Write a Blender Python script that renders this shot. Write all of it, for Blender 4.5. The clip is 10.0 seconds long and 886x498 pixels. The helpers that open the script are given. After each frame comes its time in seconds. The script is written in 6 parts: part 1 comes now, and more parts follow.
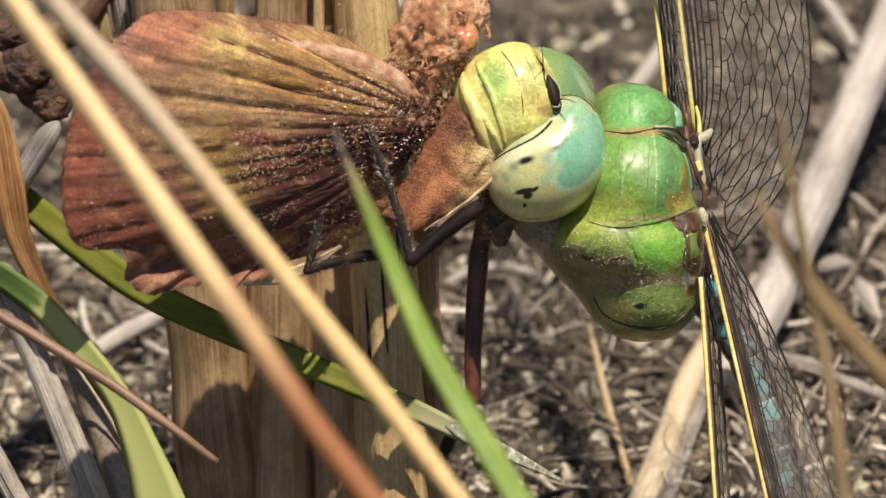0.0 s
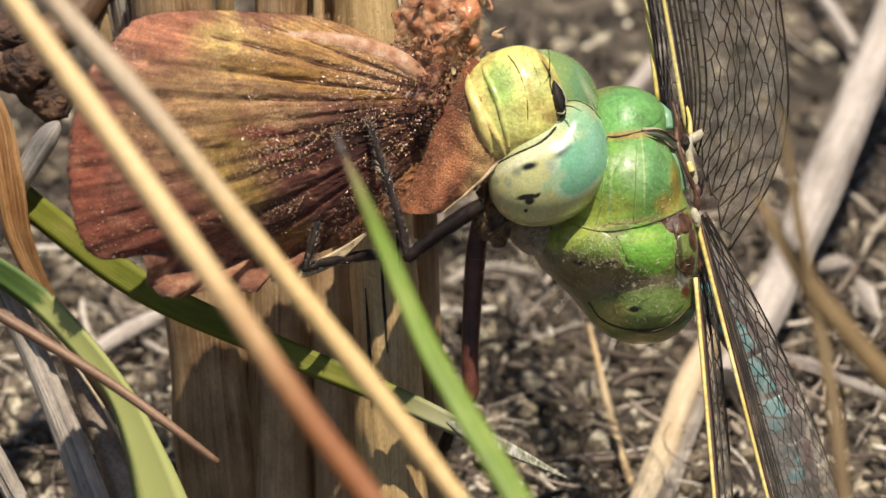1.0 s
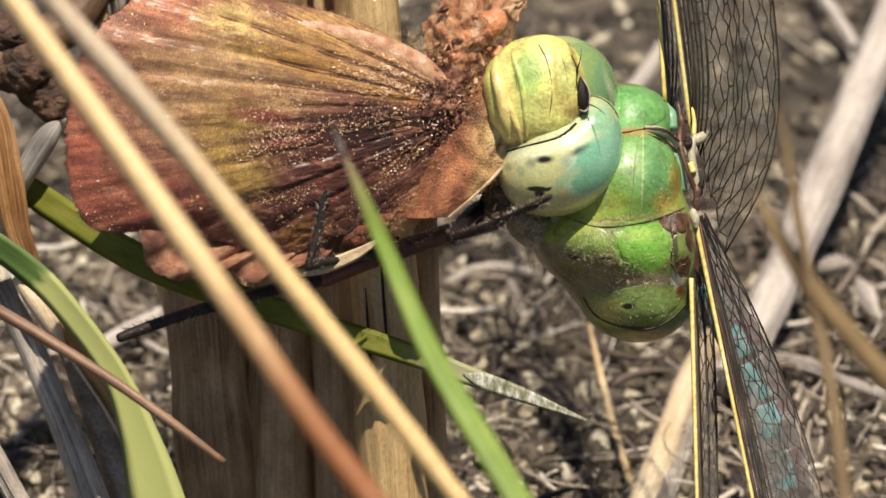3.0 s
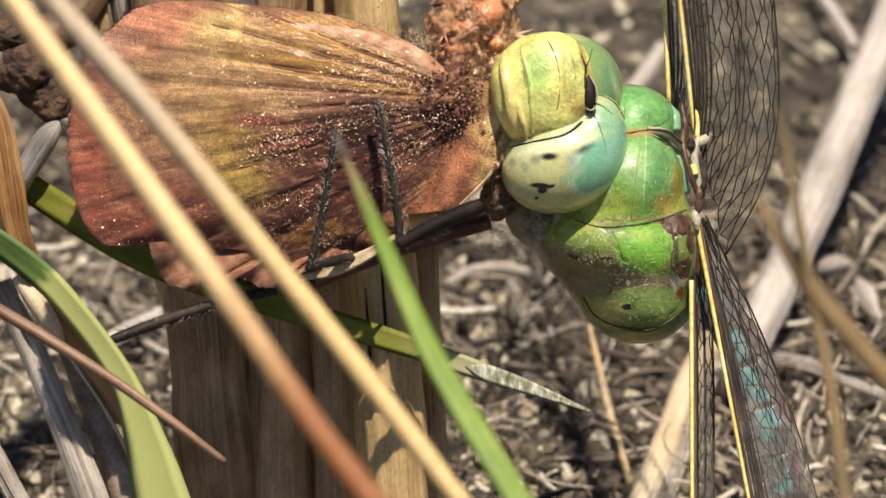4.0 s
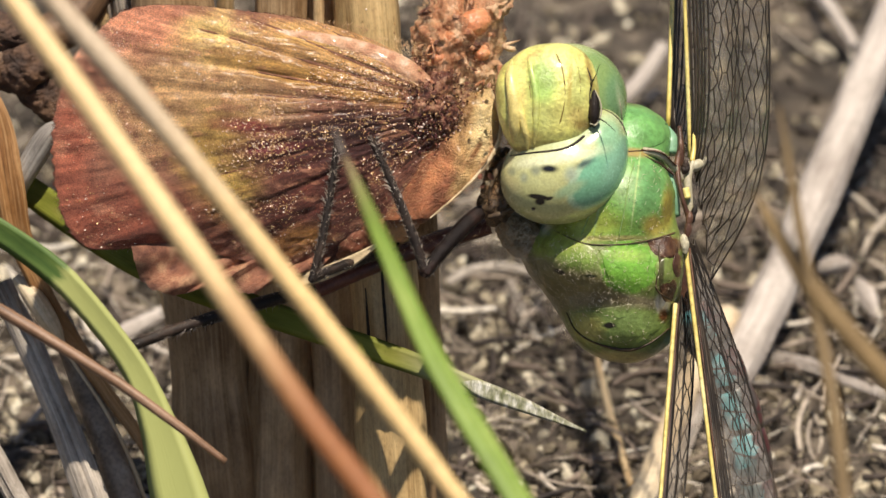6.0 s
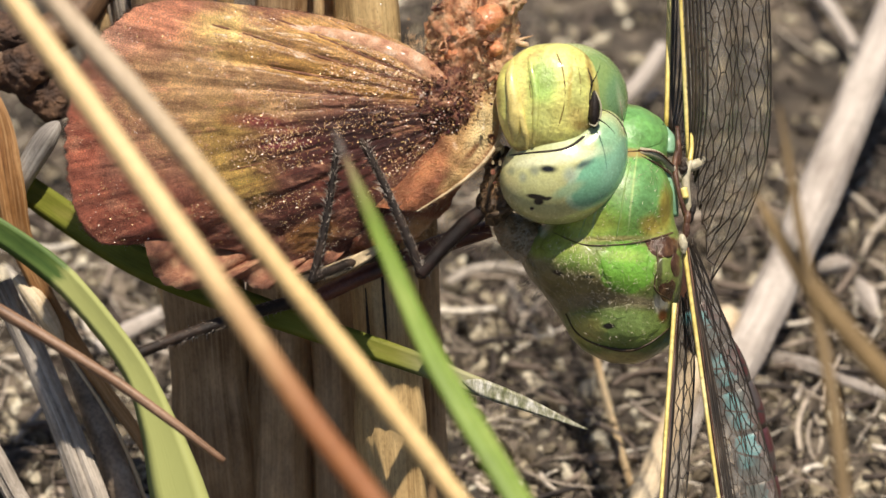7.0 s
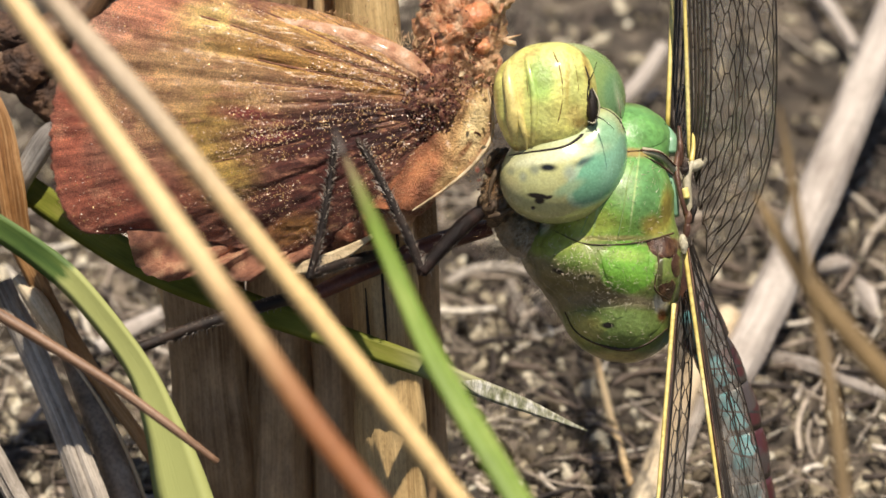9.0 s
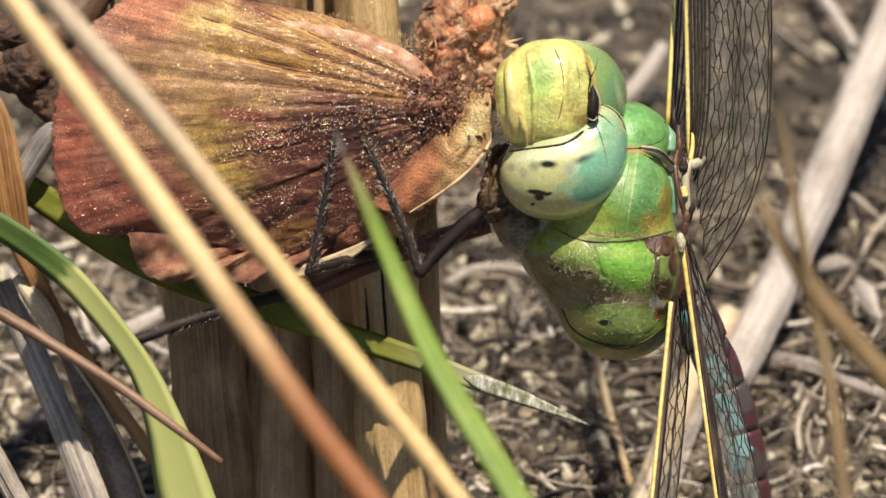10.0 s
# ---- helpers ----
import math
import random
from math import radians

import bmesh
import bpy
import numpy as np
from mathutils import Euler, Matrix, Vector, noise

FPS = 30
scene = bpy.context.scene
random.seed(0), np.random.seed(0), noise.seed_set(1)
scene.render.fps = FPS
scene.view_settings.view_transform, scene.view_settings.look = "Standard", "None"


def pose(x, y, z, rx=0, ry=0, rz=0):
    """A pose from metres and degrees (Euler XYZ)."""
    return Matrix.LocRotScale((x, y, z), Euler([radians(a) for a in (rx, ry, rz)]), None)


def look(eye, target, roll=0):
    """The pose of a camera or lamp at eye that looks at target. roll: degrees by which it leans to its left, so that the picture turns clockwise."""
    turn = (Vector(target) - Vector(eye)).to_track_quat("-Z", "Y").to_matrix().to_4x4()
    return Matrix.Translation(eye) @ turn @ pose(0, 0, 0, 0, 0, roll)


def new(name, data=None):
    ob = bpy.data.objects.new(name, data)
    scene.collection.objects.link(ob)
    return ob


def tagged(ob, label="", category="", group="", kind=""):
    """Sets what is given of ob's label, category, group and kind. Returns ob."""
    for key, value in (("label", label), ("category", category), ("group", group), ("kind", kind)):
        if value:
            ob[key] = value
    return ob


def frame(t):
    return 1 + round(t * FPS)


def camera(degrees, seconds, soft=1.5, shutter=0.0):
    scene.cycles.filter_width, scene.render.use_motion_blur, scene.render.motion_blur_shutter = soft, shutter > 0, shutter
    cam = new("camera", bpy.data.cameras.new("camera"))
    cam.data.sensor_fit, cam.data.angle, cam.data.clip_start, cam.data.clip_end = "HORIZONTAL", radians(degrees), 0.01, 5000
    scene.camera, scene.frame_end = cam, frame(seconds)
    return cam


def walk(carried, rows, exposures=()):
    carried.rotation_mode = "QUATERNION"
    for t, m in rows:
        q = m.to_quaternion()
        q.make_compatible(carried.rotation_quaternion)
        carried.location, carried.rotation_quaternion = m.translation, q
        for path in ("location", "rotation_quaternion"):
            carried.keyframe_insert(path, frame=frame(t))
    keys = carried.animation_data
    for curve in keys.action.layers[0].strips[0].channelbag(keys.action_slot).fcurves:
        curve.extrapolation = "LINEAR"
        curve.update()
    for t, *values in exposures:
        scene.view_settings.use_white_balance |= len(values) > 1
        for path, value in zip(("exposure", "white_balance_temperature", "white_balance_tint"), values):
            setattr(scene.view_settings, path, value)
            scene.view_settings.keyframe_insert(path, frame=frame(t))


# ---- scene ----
# ---- camera: a long lens 0.6 m from a dragonfly that eats a moth, standing still ----
cam = camera(5.0, 10.0)
TILT = radians(32)
DIST = 0.6
FOCUS = Vector((0, 0, 0.028))
RIGHT = Vector((1, 0, 0))
UP = Vector((0, math.sin(TILT), math.cos(TILT)))
TOWARD = Vector((0, -math.cos(TILT), math.sin(TILT)))
EYE = FOCUS + TOWARD * DIST
cam.data.dof.use_dof = True
cam.data.dof.focus_distance = 0.602
cam.data.dof.aperture_fstop = 66
walk(cam, [(0.0, look(EYE, FOCUS)), (10.0, look(EYE, FOCUS))], exposures=[(0.0, 0.28), (2.5, 0.31), (4.0, 0.37), (10.0, 0.37)])

# ---- light: high sun, slightly behind the camera, clear sky ----
SUN_WAY = (RIGHT * 0.12 + UP * 0.77 + TOWARD * 0.63).normalized()
world = bpy.data.worlds.new("sky")
scene.world = world
world.use_nodes = True
sky = world.node_tree.nodes.new("ShaderNodeTexSky")
sky.sky_type, sky.sun_disc = "NISHITA", False
sky.sun_elevation = math.asin(SUN_WAY.z)
sky.sun_rotation = math.atan2(SUN_WAY.x, SUN_WAY.y)
world.node_tree.links.new(sky.outputs[0], world.node_tree.nodes["Background"].inputs[0])
world.node_tree.nodes["Background"].inputs[1].default_value = 0.057
sun = new("sun", bpy.data.lights.new("sun", "SUN"))
sun.data.energy, sun.data.angle, sun.data.color = 4.8, radians(0.53), (1.0, 0.895, 0.755)
sun.matrix_basis = look(SUN_WAY * 2, (0, 0, 0))

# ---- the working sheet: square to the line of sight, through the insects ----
UNIT = 2 * DIST * math.tan(radians(2.5)) / 1568      # about a thirtieth of a millimetre
MM = 0.001
VIEW = Matrix((RIGHT, UP, TOWARD)).transposed()


def P(a, b, c=0.0):
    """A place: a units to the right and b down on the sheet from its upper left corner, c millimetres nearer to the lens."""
    k = (DIST - c * MM) / DIST
    return FOCUS + RIGHT * ((a - 784) * UNIT * k) + UP * ((441 - b) * UNIT * k) + TOWARD * (c * MM)


def basis(a, b, c=0.0):
    return Matrix.Translation(P(a, b, c)) @ VIEW.to_4x4()


# ---- materials ----
def rgb(*c):
    return (*c, 1.0)


class Nodes:
    """A node tree under construction; coordinates in millimetres of the object's own space, or along the surface (uv)."""

    def __init__(self, name):
        self.mat = bpy.data.materials.new(name)
        self.mat.use_nodes = True
        self.t = self.mat.node_tree
        self.bsdf = self.t.nodes["Principled BSDF"]
        self.coord = self.t.nodes.new("ShaderNodeTexCoord")

    def node(self, kind, **values):
        n = self.t.nodes.new(kind)
        for k, v in values.items():
            n.inputs[k].default_value = v
        return n

    def link(self, a, b):
        self.t.links.new(a, b)

    def place(self, scale=(1, 1, 1), uv=False, shift=(0, 0, 0)):
        m = self.node("ShaderNodeMapping")
        f = 1.0 if uv else 1000.0
        m.inputs["Scale"].default_value = [f * q for q in scale]
        m.inputs["Location"].default_value = shift
        self.link(self.coord.outputs["UV" if uv else "Object"], m.inputs["Vector"])
        return m.outputs[0]

    def noise(self, scale=1.0, detail=4.0, rough=0.6, stretch=(1, 1, 1), uv=False, random_shift=False):
        n = self.node("ShaderNodeTexNoise", Scale=scale, Detail=detail, Roughness=rough)
        v = self.place(stretch, uv)
        if random_shift:
            info = self.t.nodes.new("ShaderNodeObjectInfo")
            add = self.t.nodes.new("ShaderNodeVectorMath")
            sc = self.math("MULTIPLY", info.outputs["Random"], 40.0)
            self.link(v, add.inputs[0])
            self.link(sc, add.inputs[1])
            v = add.outputs[0]
        self.link(v, n.inputs["Vector"])
        return n.outputs["Fac"]

    def math(self, op, a, b=0.0, clamp=False):
        n = self.t.nodes.new("ShaderNodeMath")
        n.operation, n.use_clamp = op, clamp
        for i, q in enumerate((a, b)):
            if isinstance(q, (int, float)):
                n.inputs[i].default_value = q
            else:
                self.link(q, n.inputs[i])
        return n.outputs[0]

    def ramp(self, fac, stops):
        n = self.t.nodes.new("ShaderNodeValToRGB")
        e = n.color_ramp.elements
        while len(e) < len(stops):
            e.new(0.5)
        for q, (p, c) in zip(e, stops):
            q.position, q.color = p, c
        self.link(fac, n.inputs[0])
        return n.outputs[0]

    def step(self, fac, lo, hi):
        n = self.node("ShaderNodeMapRange")
        n.interpolation_type = "SMOOTHSTEP"
        n.inputs["From Min"].default_value, n.inputs["From Max"].default_value = lo, hi
        self.link(fac, n.inputs["Value"])
        return n.outputs[0]

    def mix(self, fac, a, b, blend="MIX"):
        n = self.t.nodes.new("ShaderNodeMix")
        n.data_type, n.blend_type = "RGBA", blend
        for i, q in ((0, fac), (6, a), (7, b)):
            if isinstance(q, (int, float, tuple)):
                n.inputs[i].default_value = q
            else:
                self.link(q, n.inputs[i])
        return n.outputs[2]

    def axis(self, i):
        n = self.t.nodes.new("ShaderNodeSeparateXYZ")
        self.link(self.place(), n.inputs[0])
        return n.outputs[i]

    def uv_axis(self, i):
        n = self.t.nodes.new("ShaderNodeSeparateXYZ")
        self.link(self.place(uv=True), n.inputs[0])
        return n.outputs[i]

    def far_from(self, x, y, sx=1.0, sy=1.0, turn=0.0):
        """Distance in millimetres, in the object's own x and y, from a point; sx and sy squeeze it along axes turned by degrees."""
        ex, ey = self.math("SUBTRACT", self.axis(0), x), self.math("SUBTRACT", self.axis(1), y)
        c, s = math.cos(radians(turn)), math.sin(radians(turn))
        dx = self.math("ADD", self.math("MULTIPLY", ex, c / sx), self.math("MULTIPLY", ey, s / sx))
        dy = self.math("SUBTRACT", self.math("MULTIPLY", ey, c / sy), self.math("MULTIPLY", ex, s / sy))
        return self.math("SQRT", self.math("ADD", self.math("MULTIPLY", dx, dx), self.math("MULTIPLY", dy, dy)))

    def done(self, colour, rough=0.6, bump=None, depth=0.03, **values):
        if isinstance(colour, tuple):
            self.bsdf.inputs["Base Color"].default_value = colour
        else:
            self.link(colour, self.bsdf.inputs["Base Color"])
        if isinstance(rough, (int, float)):
            self.bsdf.inputs["Roughness"].default_value = rough
        else:
            self.link(rough, self.bsdf.inputs["Roughness"])
        if bump is not None:
            b = self.node("ShaderNodeBump", Strength=1.0, Distance=depth * MM)
            self.link(bump, b.inputs["Height"])
            self.link(b.outputs[0], self.bsdf.inputs["Normal"])
        for k, v in values.items():
            self.bsdf.inputs[k.replace("_", " ")].default_value = v
        return self.mat


def mottled(name, dark, mid, light, coarse=0.5, fine=6.0, rough=0.6, depth=0.03, stretch=(1, 1, 1), uv=False, shift=True, **values):
    """A surface of three tones mottled at two scales."""
    n = Nodes(name)
    a = n.noise(coarse, 3.0, 0.55, stretch, uv, shift)
    b = n.noise(fine, 5.0, 0.65, stretch, uv, shift)
    base = n.ramp(a, [(0.3, rgb(*dark)), (0.5, rgb(*mid)), (0.7, rgb(*light))])
    col = n.mix(0.55, base, n.ramp(b, [(0.3, rgb(0.35, 0.35, 0.35)), (0.5, rgb(1, 1, 1)), (0.75, rgb(1.5, 1.5, 1.5))]), "MULTIPLY")
    return n.done(col, rough, b, depth, **values)


def fibrous(name, dark, mid, light, rough=0.6, depth=0.03, knots=0.25):
    """Dry or green stalk: streaks that run along the stalk, blotches across."""
    n = Nodes(name)
    streak = n.noise(1.0, 5.0, 0.7, (5.0, 0.12, 1), True, True)
    blotch = n.noise(0.35, 3.0, 0.6, (1, 0.5, 1), True, True)
    speck = n.noise(6.0, 3.0, 0.6, (1, 0.5, 1), True, True)
    base = n.ramp(streak, [(0.3, rgb(*dark)), (0.5, rgb(*mid)), (0.68, rgb(*light))])
    col = n.mix(knots, base, n.ramp(blotch, [(0.35, rgb(*dark)), (0.6, rgb(*light))]))
    col = n.mix(0.5, col, n.ramp(speck, [(0.3, rgb(0.5, 0.48, 0.45)), (0.5, rgb(1, 1, 1)), (0.8, rgb(1.2, 1.2, 1.2))]), "MULTIPLY")
    return n.done(col, rough, streak, depth)


M_SOIL = mottled("soil", (0.014, 0.011, 0.009), (0.075, 0.06, 0.046), (0.26, 0.21, 0.16), 0.25, 3.0, 0.95, 0.25, shift=False)


def scattered(name, stops, rough, depth):
    """Loose bits, each of its own tone, with fine grain."""
    n = Nodes(name)
    geo = n.t.nodes.new("ShaderNodeNewGeometry")
    f = n.noise(2.5, 5.0, 0.65)
    col = n.ramp(geo.outputs["Random Per Island"], [(p, rgb(*c)) for p, c in stops])
    col = n.mix(0.7, col, n.ramp(f, [(0.3, rgb(0.45, 0.42, 0.4)), (0.5, rgb(1, 1, 1)), (0.72, rgb(1.4, 1.4, 1.35))]), "MULTIPLY")
    return n.done(col, rough, f, depth)


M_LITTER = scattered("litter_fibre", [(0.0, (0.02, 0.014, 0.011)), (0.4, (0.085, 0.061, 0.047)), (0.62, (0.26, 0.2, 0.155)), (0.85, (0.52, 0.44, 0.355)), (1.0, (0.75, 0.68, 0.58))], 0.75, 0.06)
# darker tones, used for most bits on the far ground
M_LITTER_DARK = scattered("dark_litter_fibre", [(0.0, (0.025, 0.018, 0.014)), (0.5, (0.075, 0.055, 0.042)), (0.85, (0.15, 0.115, 0.09)), (1.0, (0.36, 0.3, 0.25))], 0.75, 0.06)
M_CRUMB = scattered("soil_crumb", [(0.0, (0.025, 0.02, 0.015)), (0.35, (0.15, 0.12, 0.082)), (0.6, (0.34, 0.285, 0.195)), (0.85, (0.56, 0.49, 0.36)), (1.0, (0.75, 0.69, 0.55))], 0.85, 0.08)
M_GREY_STICK = fibrous("weathered_wood", (0.05, 0.038, 0.03), (0.32, 0.265, 0.21), (0.68, 0.61, 0.53), 0.7, 0.12, 0.45)
M_BROWN_STICK = mottled("brown_grey_stalk", (0.13, 0.095, 0.07), (0.26, 0.2, 0.15), (0.4, 0.33, 0.26), 0.5, 4.0, 0.6, 0.06)
M_PALE_STICK = fibrous("pale_dry_wood", (0.2, 0.16, 0.135), (0.44, 0.38, 0.33), (0.68, 0.61, 0.55), 0.65, 0.1, 0.45)
M_REED = fibrous("dry_reed", (0.26, 0.15, 0.06), (0.52, 0.35, 0.15), (0.68, 0.5, 0.25), 0.55, 0.05, 0.35)
M_REED_DARK = fibrous("brown_reed", (0.13, 0.07, 0.03), (0.36, 0.22, 0.105), (0.6, 0.42, 0.24), 0.5, 0.05, 0.5)
M_DEADBROWN = fibrous("dead_brown_stalk", (0.05, 0.025, 0.012), (0.13, 0.07, 0.035), (0.24, 0.14, 0.075), 0.6, 0.05, 0.4)
# brown clump colour, kept very dark to stand in for shade
M_SHADELEAF = mottled("dead_leaf", (0.025, 0.013, 0.009), (0.08, 0.042, 0.025), (0.22, 0.12, 0.065), 0.6, 4.0, 0.7, 0.2)
M_TANSTALK = fibrous("tan_stalk", (0.4, 0.29, 0.17), (0.62, 0.48, 0.3), (0.78, 0.66, 0.48), 0.55, 0.05, 0.3)
M_STRAW = fibrous("golden_straw", (0.42, 0.26, 0.11), (0.66, 0.46, 0.24), (0.8, 0.64, 0.4), 0.5, 0.03, 0.3)
M_REDTWIG = fibrous("red_brown_stem", (0.07, 0.034, 0.017), (0.2, 0.1, 0.05), (0.4, 0.26, 0.17), 0.5, 0.03, 0.35)
M_GREYTWIG = fibrous("grey_twig", (0.12, 0.1, 0.09), (0.33, 0.3, 0.27), (0.6, 0.57, 0.52), 0.6, 0.06, 0.5)
M_OLIVETWIG = fibrous("olive_brown_stem", (0.08, 0.05, 0.02), (0.18, 0.115, 0.045), (0.28, 0.19, 0.085), 0.6, 0.03, 0.35)
M_BARK = fibrous("split_bark", (0.07, 0.028, 0.008), (0.34, 0.15, 0.04), (0.58, 0.36, 0.17), 0.45, 0.06, 0.4)


def straw_material(name, top, low, light, span):
    """Straw that grows redder and darker towards its lower end."""
    n = Nodes(name)
    streak = n.noise(1.0, 5.0, 0.7, (4.0, 0.15, 1), True)
    along = n.uv_axis(1)
    blotch = n.noise(0.5, 2.0, 0.5, (1, 0.6, 1), True)
    base = n.mix(n.step(n.math("ADD", along, n.math("MULTIPLY", blotch, 8.0)), span[0], span[1]), rgb(*top), rgb(*low))
    col = n.mix(n.step(streak, 0.55, 0.85), base, rgb(*light))
    spot = n.noise(2.5, 5.0, 0.7, (1, 0.5, 1), True)
    col = n.mix(0.7, col, n.ramp(spot, [(0.3, rgb(0.5, 0.42, 0.36)), (0.5, rgb(1, 1, 1)), (0.7, rgb(1.25, 1.25, 1.2))]), "MULTIPLY")
    return n.done(col, 0.5, spot, 0.06)


def blade_material(name, dark, mid, light, tip, tip_from, tip_to, gloss=0.5):
    """Living grass: fine lengthwise ribs; past tip_from a second colour, the dry tip or the wide leaf's lit part."""
    n = Nodes(name)
    rib = n.noise(1.0, 3.0, 0.6, (9.0, 0.05, 1), True)
    blotch = n.noise(0.5, 4.0, 0.6, (1, 0.35, 1), True)
    base = n.ramp(blotch, [(0.3, rgb(*dark)), (0.5, rgb(*mid)), (0.7, rgb(*light))])
    base = n.mix(0.35, base, n.ramp(rib, [(0.35, rgb(0.72, 0.76, 0.68)), (0.6, rgb(1.12, 1.12, 1.1))]), "MULTIPLY")
    col = n.mix(n.step(n.math("ADD", n.uv_axis(1), n.math("MULTIPLY", blotch, 3.0)), tip_from, tip_to), base, rgb(*tip))
    return n.done(col, 0.62 - 0.4 * gloss, rib, 0.02, Specular_IOR_Level=gloss)


# ---- mesh helpers ----
WORLD_OF = {}


def thing(name, m, label, category, group="", kind=""):
    """A top-level Empty at pose m, for parts."""
    ob = new(name)
    ob.empty_display_size = 0.005
    ob.matrix_basis = m
    WORLD_OF[ob.name] = m.copy()
    return tagged(ob, label, category, group, kind)


def part(name, bm, material, parent=None, label="", origin=None, smooth=True, kind=""):
    """Links a bmesh made in world space as one mesh under parent, with its own origin when one is given."""
    up = WORLD_OF[parent.name] if parent else Matrix()
    m = origin if origin is not None else up
    bm.transform(m.inverted())
    bmesh.ops.recalc_face_normals(bm, faces=bm.faces)
    me = bpy.data.meshes.new(name)
    bm.to_mesh(me)
    bm.free()
    me.materials.append(material)
    if smooth:
        me.polygons.foreach_set("use_smooth", [True] * len(me.polygons))
    ob = new(name, me)
    if parent:
        ob.parent = parent
    ob.matrix_basis = up.inverted() @ m
    WORLD_OF[ob.name] = m.copy()
    return tagged(ob, label, kind=kind)


def single(name, bm, material, label, category, group="", kind="", smooth=True, origin=None):
    """A thing that is one mesh."""
    if origin is None:
        c = sum((v.co for v in bm.verts), Vector()) / max(1, len(bm.verts))
        origin = Matrix.Translation((c.x, c.y, min(v.co.z for v in bm.verts)))
    ob = part(name, bm, material, None, "", origin, smooth)
    return tagged(ob, label, category, group, kind)


def curve(points, steps=8):
    """A smooth line through points (Catmull-Rom); numbers or vectors of any length."""
    pts = [Vector(p) for p in points]
    if len(pts) == 2:
        return [pts[0].lerp(pts[1], i / steps) for i in range(steps + 1)]
    out = []
    for i in range(len(pts) - 1):
        p1, p2 = pts[i], pts[i + 1]
        p0 = pts[i - 1] if i else p1 * 2 - p2
        p3 = pts[i + 2] if i + 2 < len(pts) else p2 * 2 - p1
        for k in range(steps):
            t = k / steps
            out.append(0.5 * ((2 * p1) + (p2 - p0) * t + (2 * p0 - 5 * p1 + 4 * p2 - p3) * t * t + (3 * p1 - p0 - 3 * p2 + p3) * t ** 3))
    out.append(pts[-1])
    return out


ROUND = [(math.cos(i * math.tau / 10), math.sin(i * math.tau / 10)) for i in range(10)]
SQUARE = [(1, 0), (0, 1), (-1, 0), (0, -1)]
TRI = [(1, 0), (-0.5, 0.87), (-0.5, -0.87)]
KEEL = [(-1, 0.06), (-0.75, -0.05), (-0.4, -0.14), (0, -0.2), (0.4, -0.14), (0.75, -0.05), (1, 0.06), (0.5, 0.02), (0, -0.06), (-0.5, 0.02)]


def sweep(bm, line, radii, section=ROUND, side=None, caps=True):
    """A section swept along a line of world points; radii in millimetres, one for each point. Writes the way round and along as uv."""
    uv = bm.loops.layers.uv.verify()
    rings, along, run = [], [], 0.0
    old = None
    for i, p in enumerate(line):
        d = (line[min(i + 1, len(line) - 1)] - line[max(i - 1, 0)]).normalized()
        ref = side if side is not None else (old or (TOWARD if abs(d.dot(TOWARD)) < 0.9 else RIGHT).cross(d))
        s = (ref - d * ref.dot(d)).normalized()
        old = s
        t = d.cross(s)
        if i:
            run += (p - line[i - 1]).length / MM
        along.append(run)
        rings.append([bm.verts.new(p + (s * x + t * y) * (radii[i] * MM)) for x, y in section])
    n = len(section)
    girth = 2 * math.pi * max(radii)
    for i in range(len(rings) - 1):
        for k in range(n):
            f = bm.faces.new((rings[i][k], rings[i][(k + 1) % n], rings[i + 1][(k + 1) % n], rings[i + 1][k]))
            for loop, (u, v) in zip(f.loops, ((k, i), (k + 1, i), (k + 1, i + 1), (k, i + 1))):
                loop[uv].uv = (u / n * girth, along[v])
    if caps:
        bm.faces.new(rings[0])
        bm.faces.new(rings[-1])
    return bm


def tube(bm, points, radii, steps=8, section=ROUND, side=None, wobble=0.0, seed=0):
    """sweep() along a smooth line through points, with radii given point by point."""
    line = curve(points, steps)
    rr = [q.x for q in curve([(r, 0, 0) for r in radii], steps)]
    if len(points) == 2:
        rr = [radii[0] + (radii[1] - radii[0]) * i / steps for i in range(steps + 1)]
    if wobble:
        line = [p + noise.noise_vector(p * 90 + Vector((seed, 0, 0))) * (wobble * MM) for p in line]
        rr = [r * (1 + 0.12 * noise.noise(p * 260 + Vector((0, seed, 0)))) for r, p in zip(rr, line)]
    return sweep(bm, line, [max(r, 0.004) for r in rr], section, side)


def gem():
    """The corners and faces of a small icosahedron of radius one."""
    g = (1 + 5 ** 0.5) / 2
    c = [Vector(q).normalized() for q in ((-1, g, 0), (1, g, 0), (-1, -g, 0), (1, -g, 0), (0, -1, g), (0, 1, g), (0, -1, -g), (0, 1, -g), (g, 0, -1), (g, 0, 1), (-g, 0, -1), (-g, 0, 1))]
    f = [(i, j, k) for i in range(12) for j in range(i + 1, 12) for k in range(j + 1, 12) if all((c[p] - c[q]).length < 1.1 for p, q in ((i, j), (j, k), (i, k)))]
    return c, f


GEM = gem()


def grain(bm, centre, size, rnd, squash=(1, 1, 1)):
    """One crumb: a rough, squashed, turned little solid."""
    turn = Euler((rnd.random() * 6, rnd.random() * 6, rnd.random() * 6)).to_matrix()
    v = [bm.verts.new(centre + turn @ Vector([q * s for q, s in zip(c * (size * rnd.uniform(0.7, 1.3)), squash)])) for c in GEM[0]]
    for f in GEM[1]:
        bm.faces.new([v[i] for i in f])


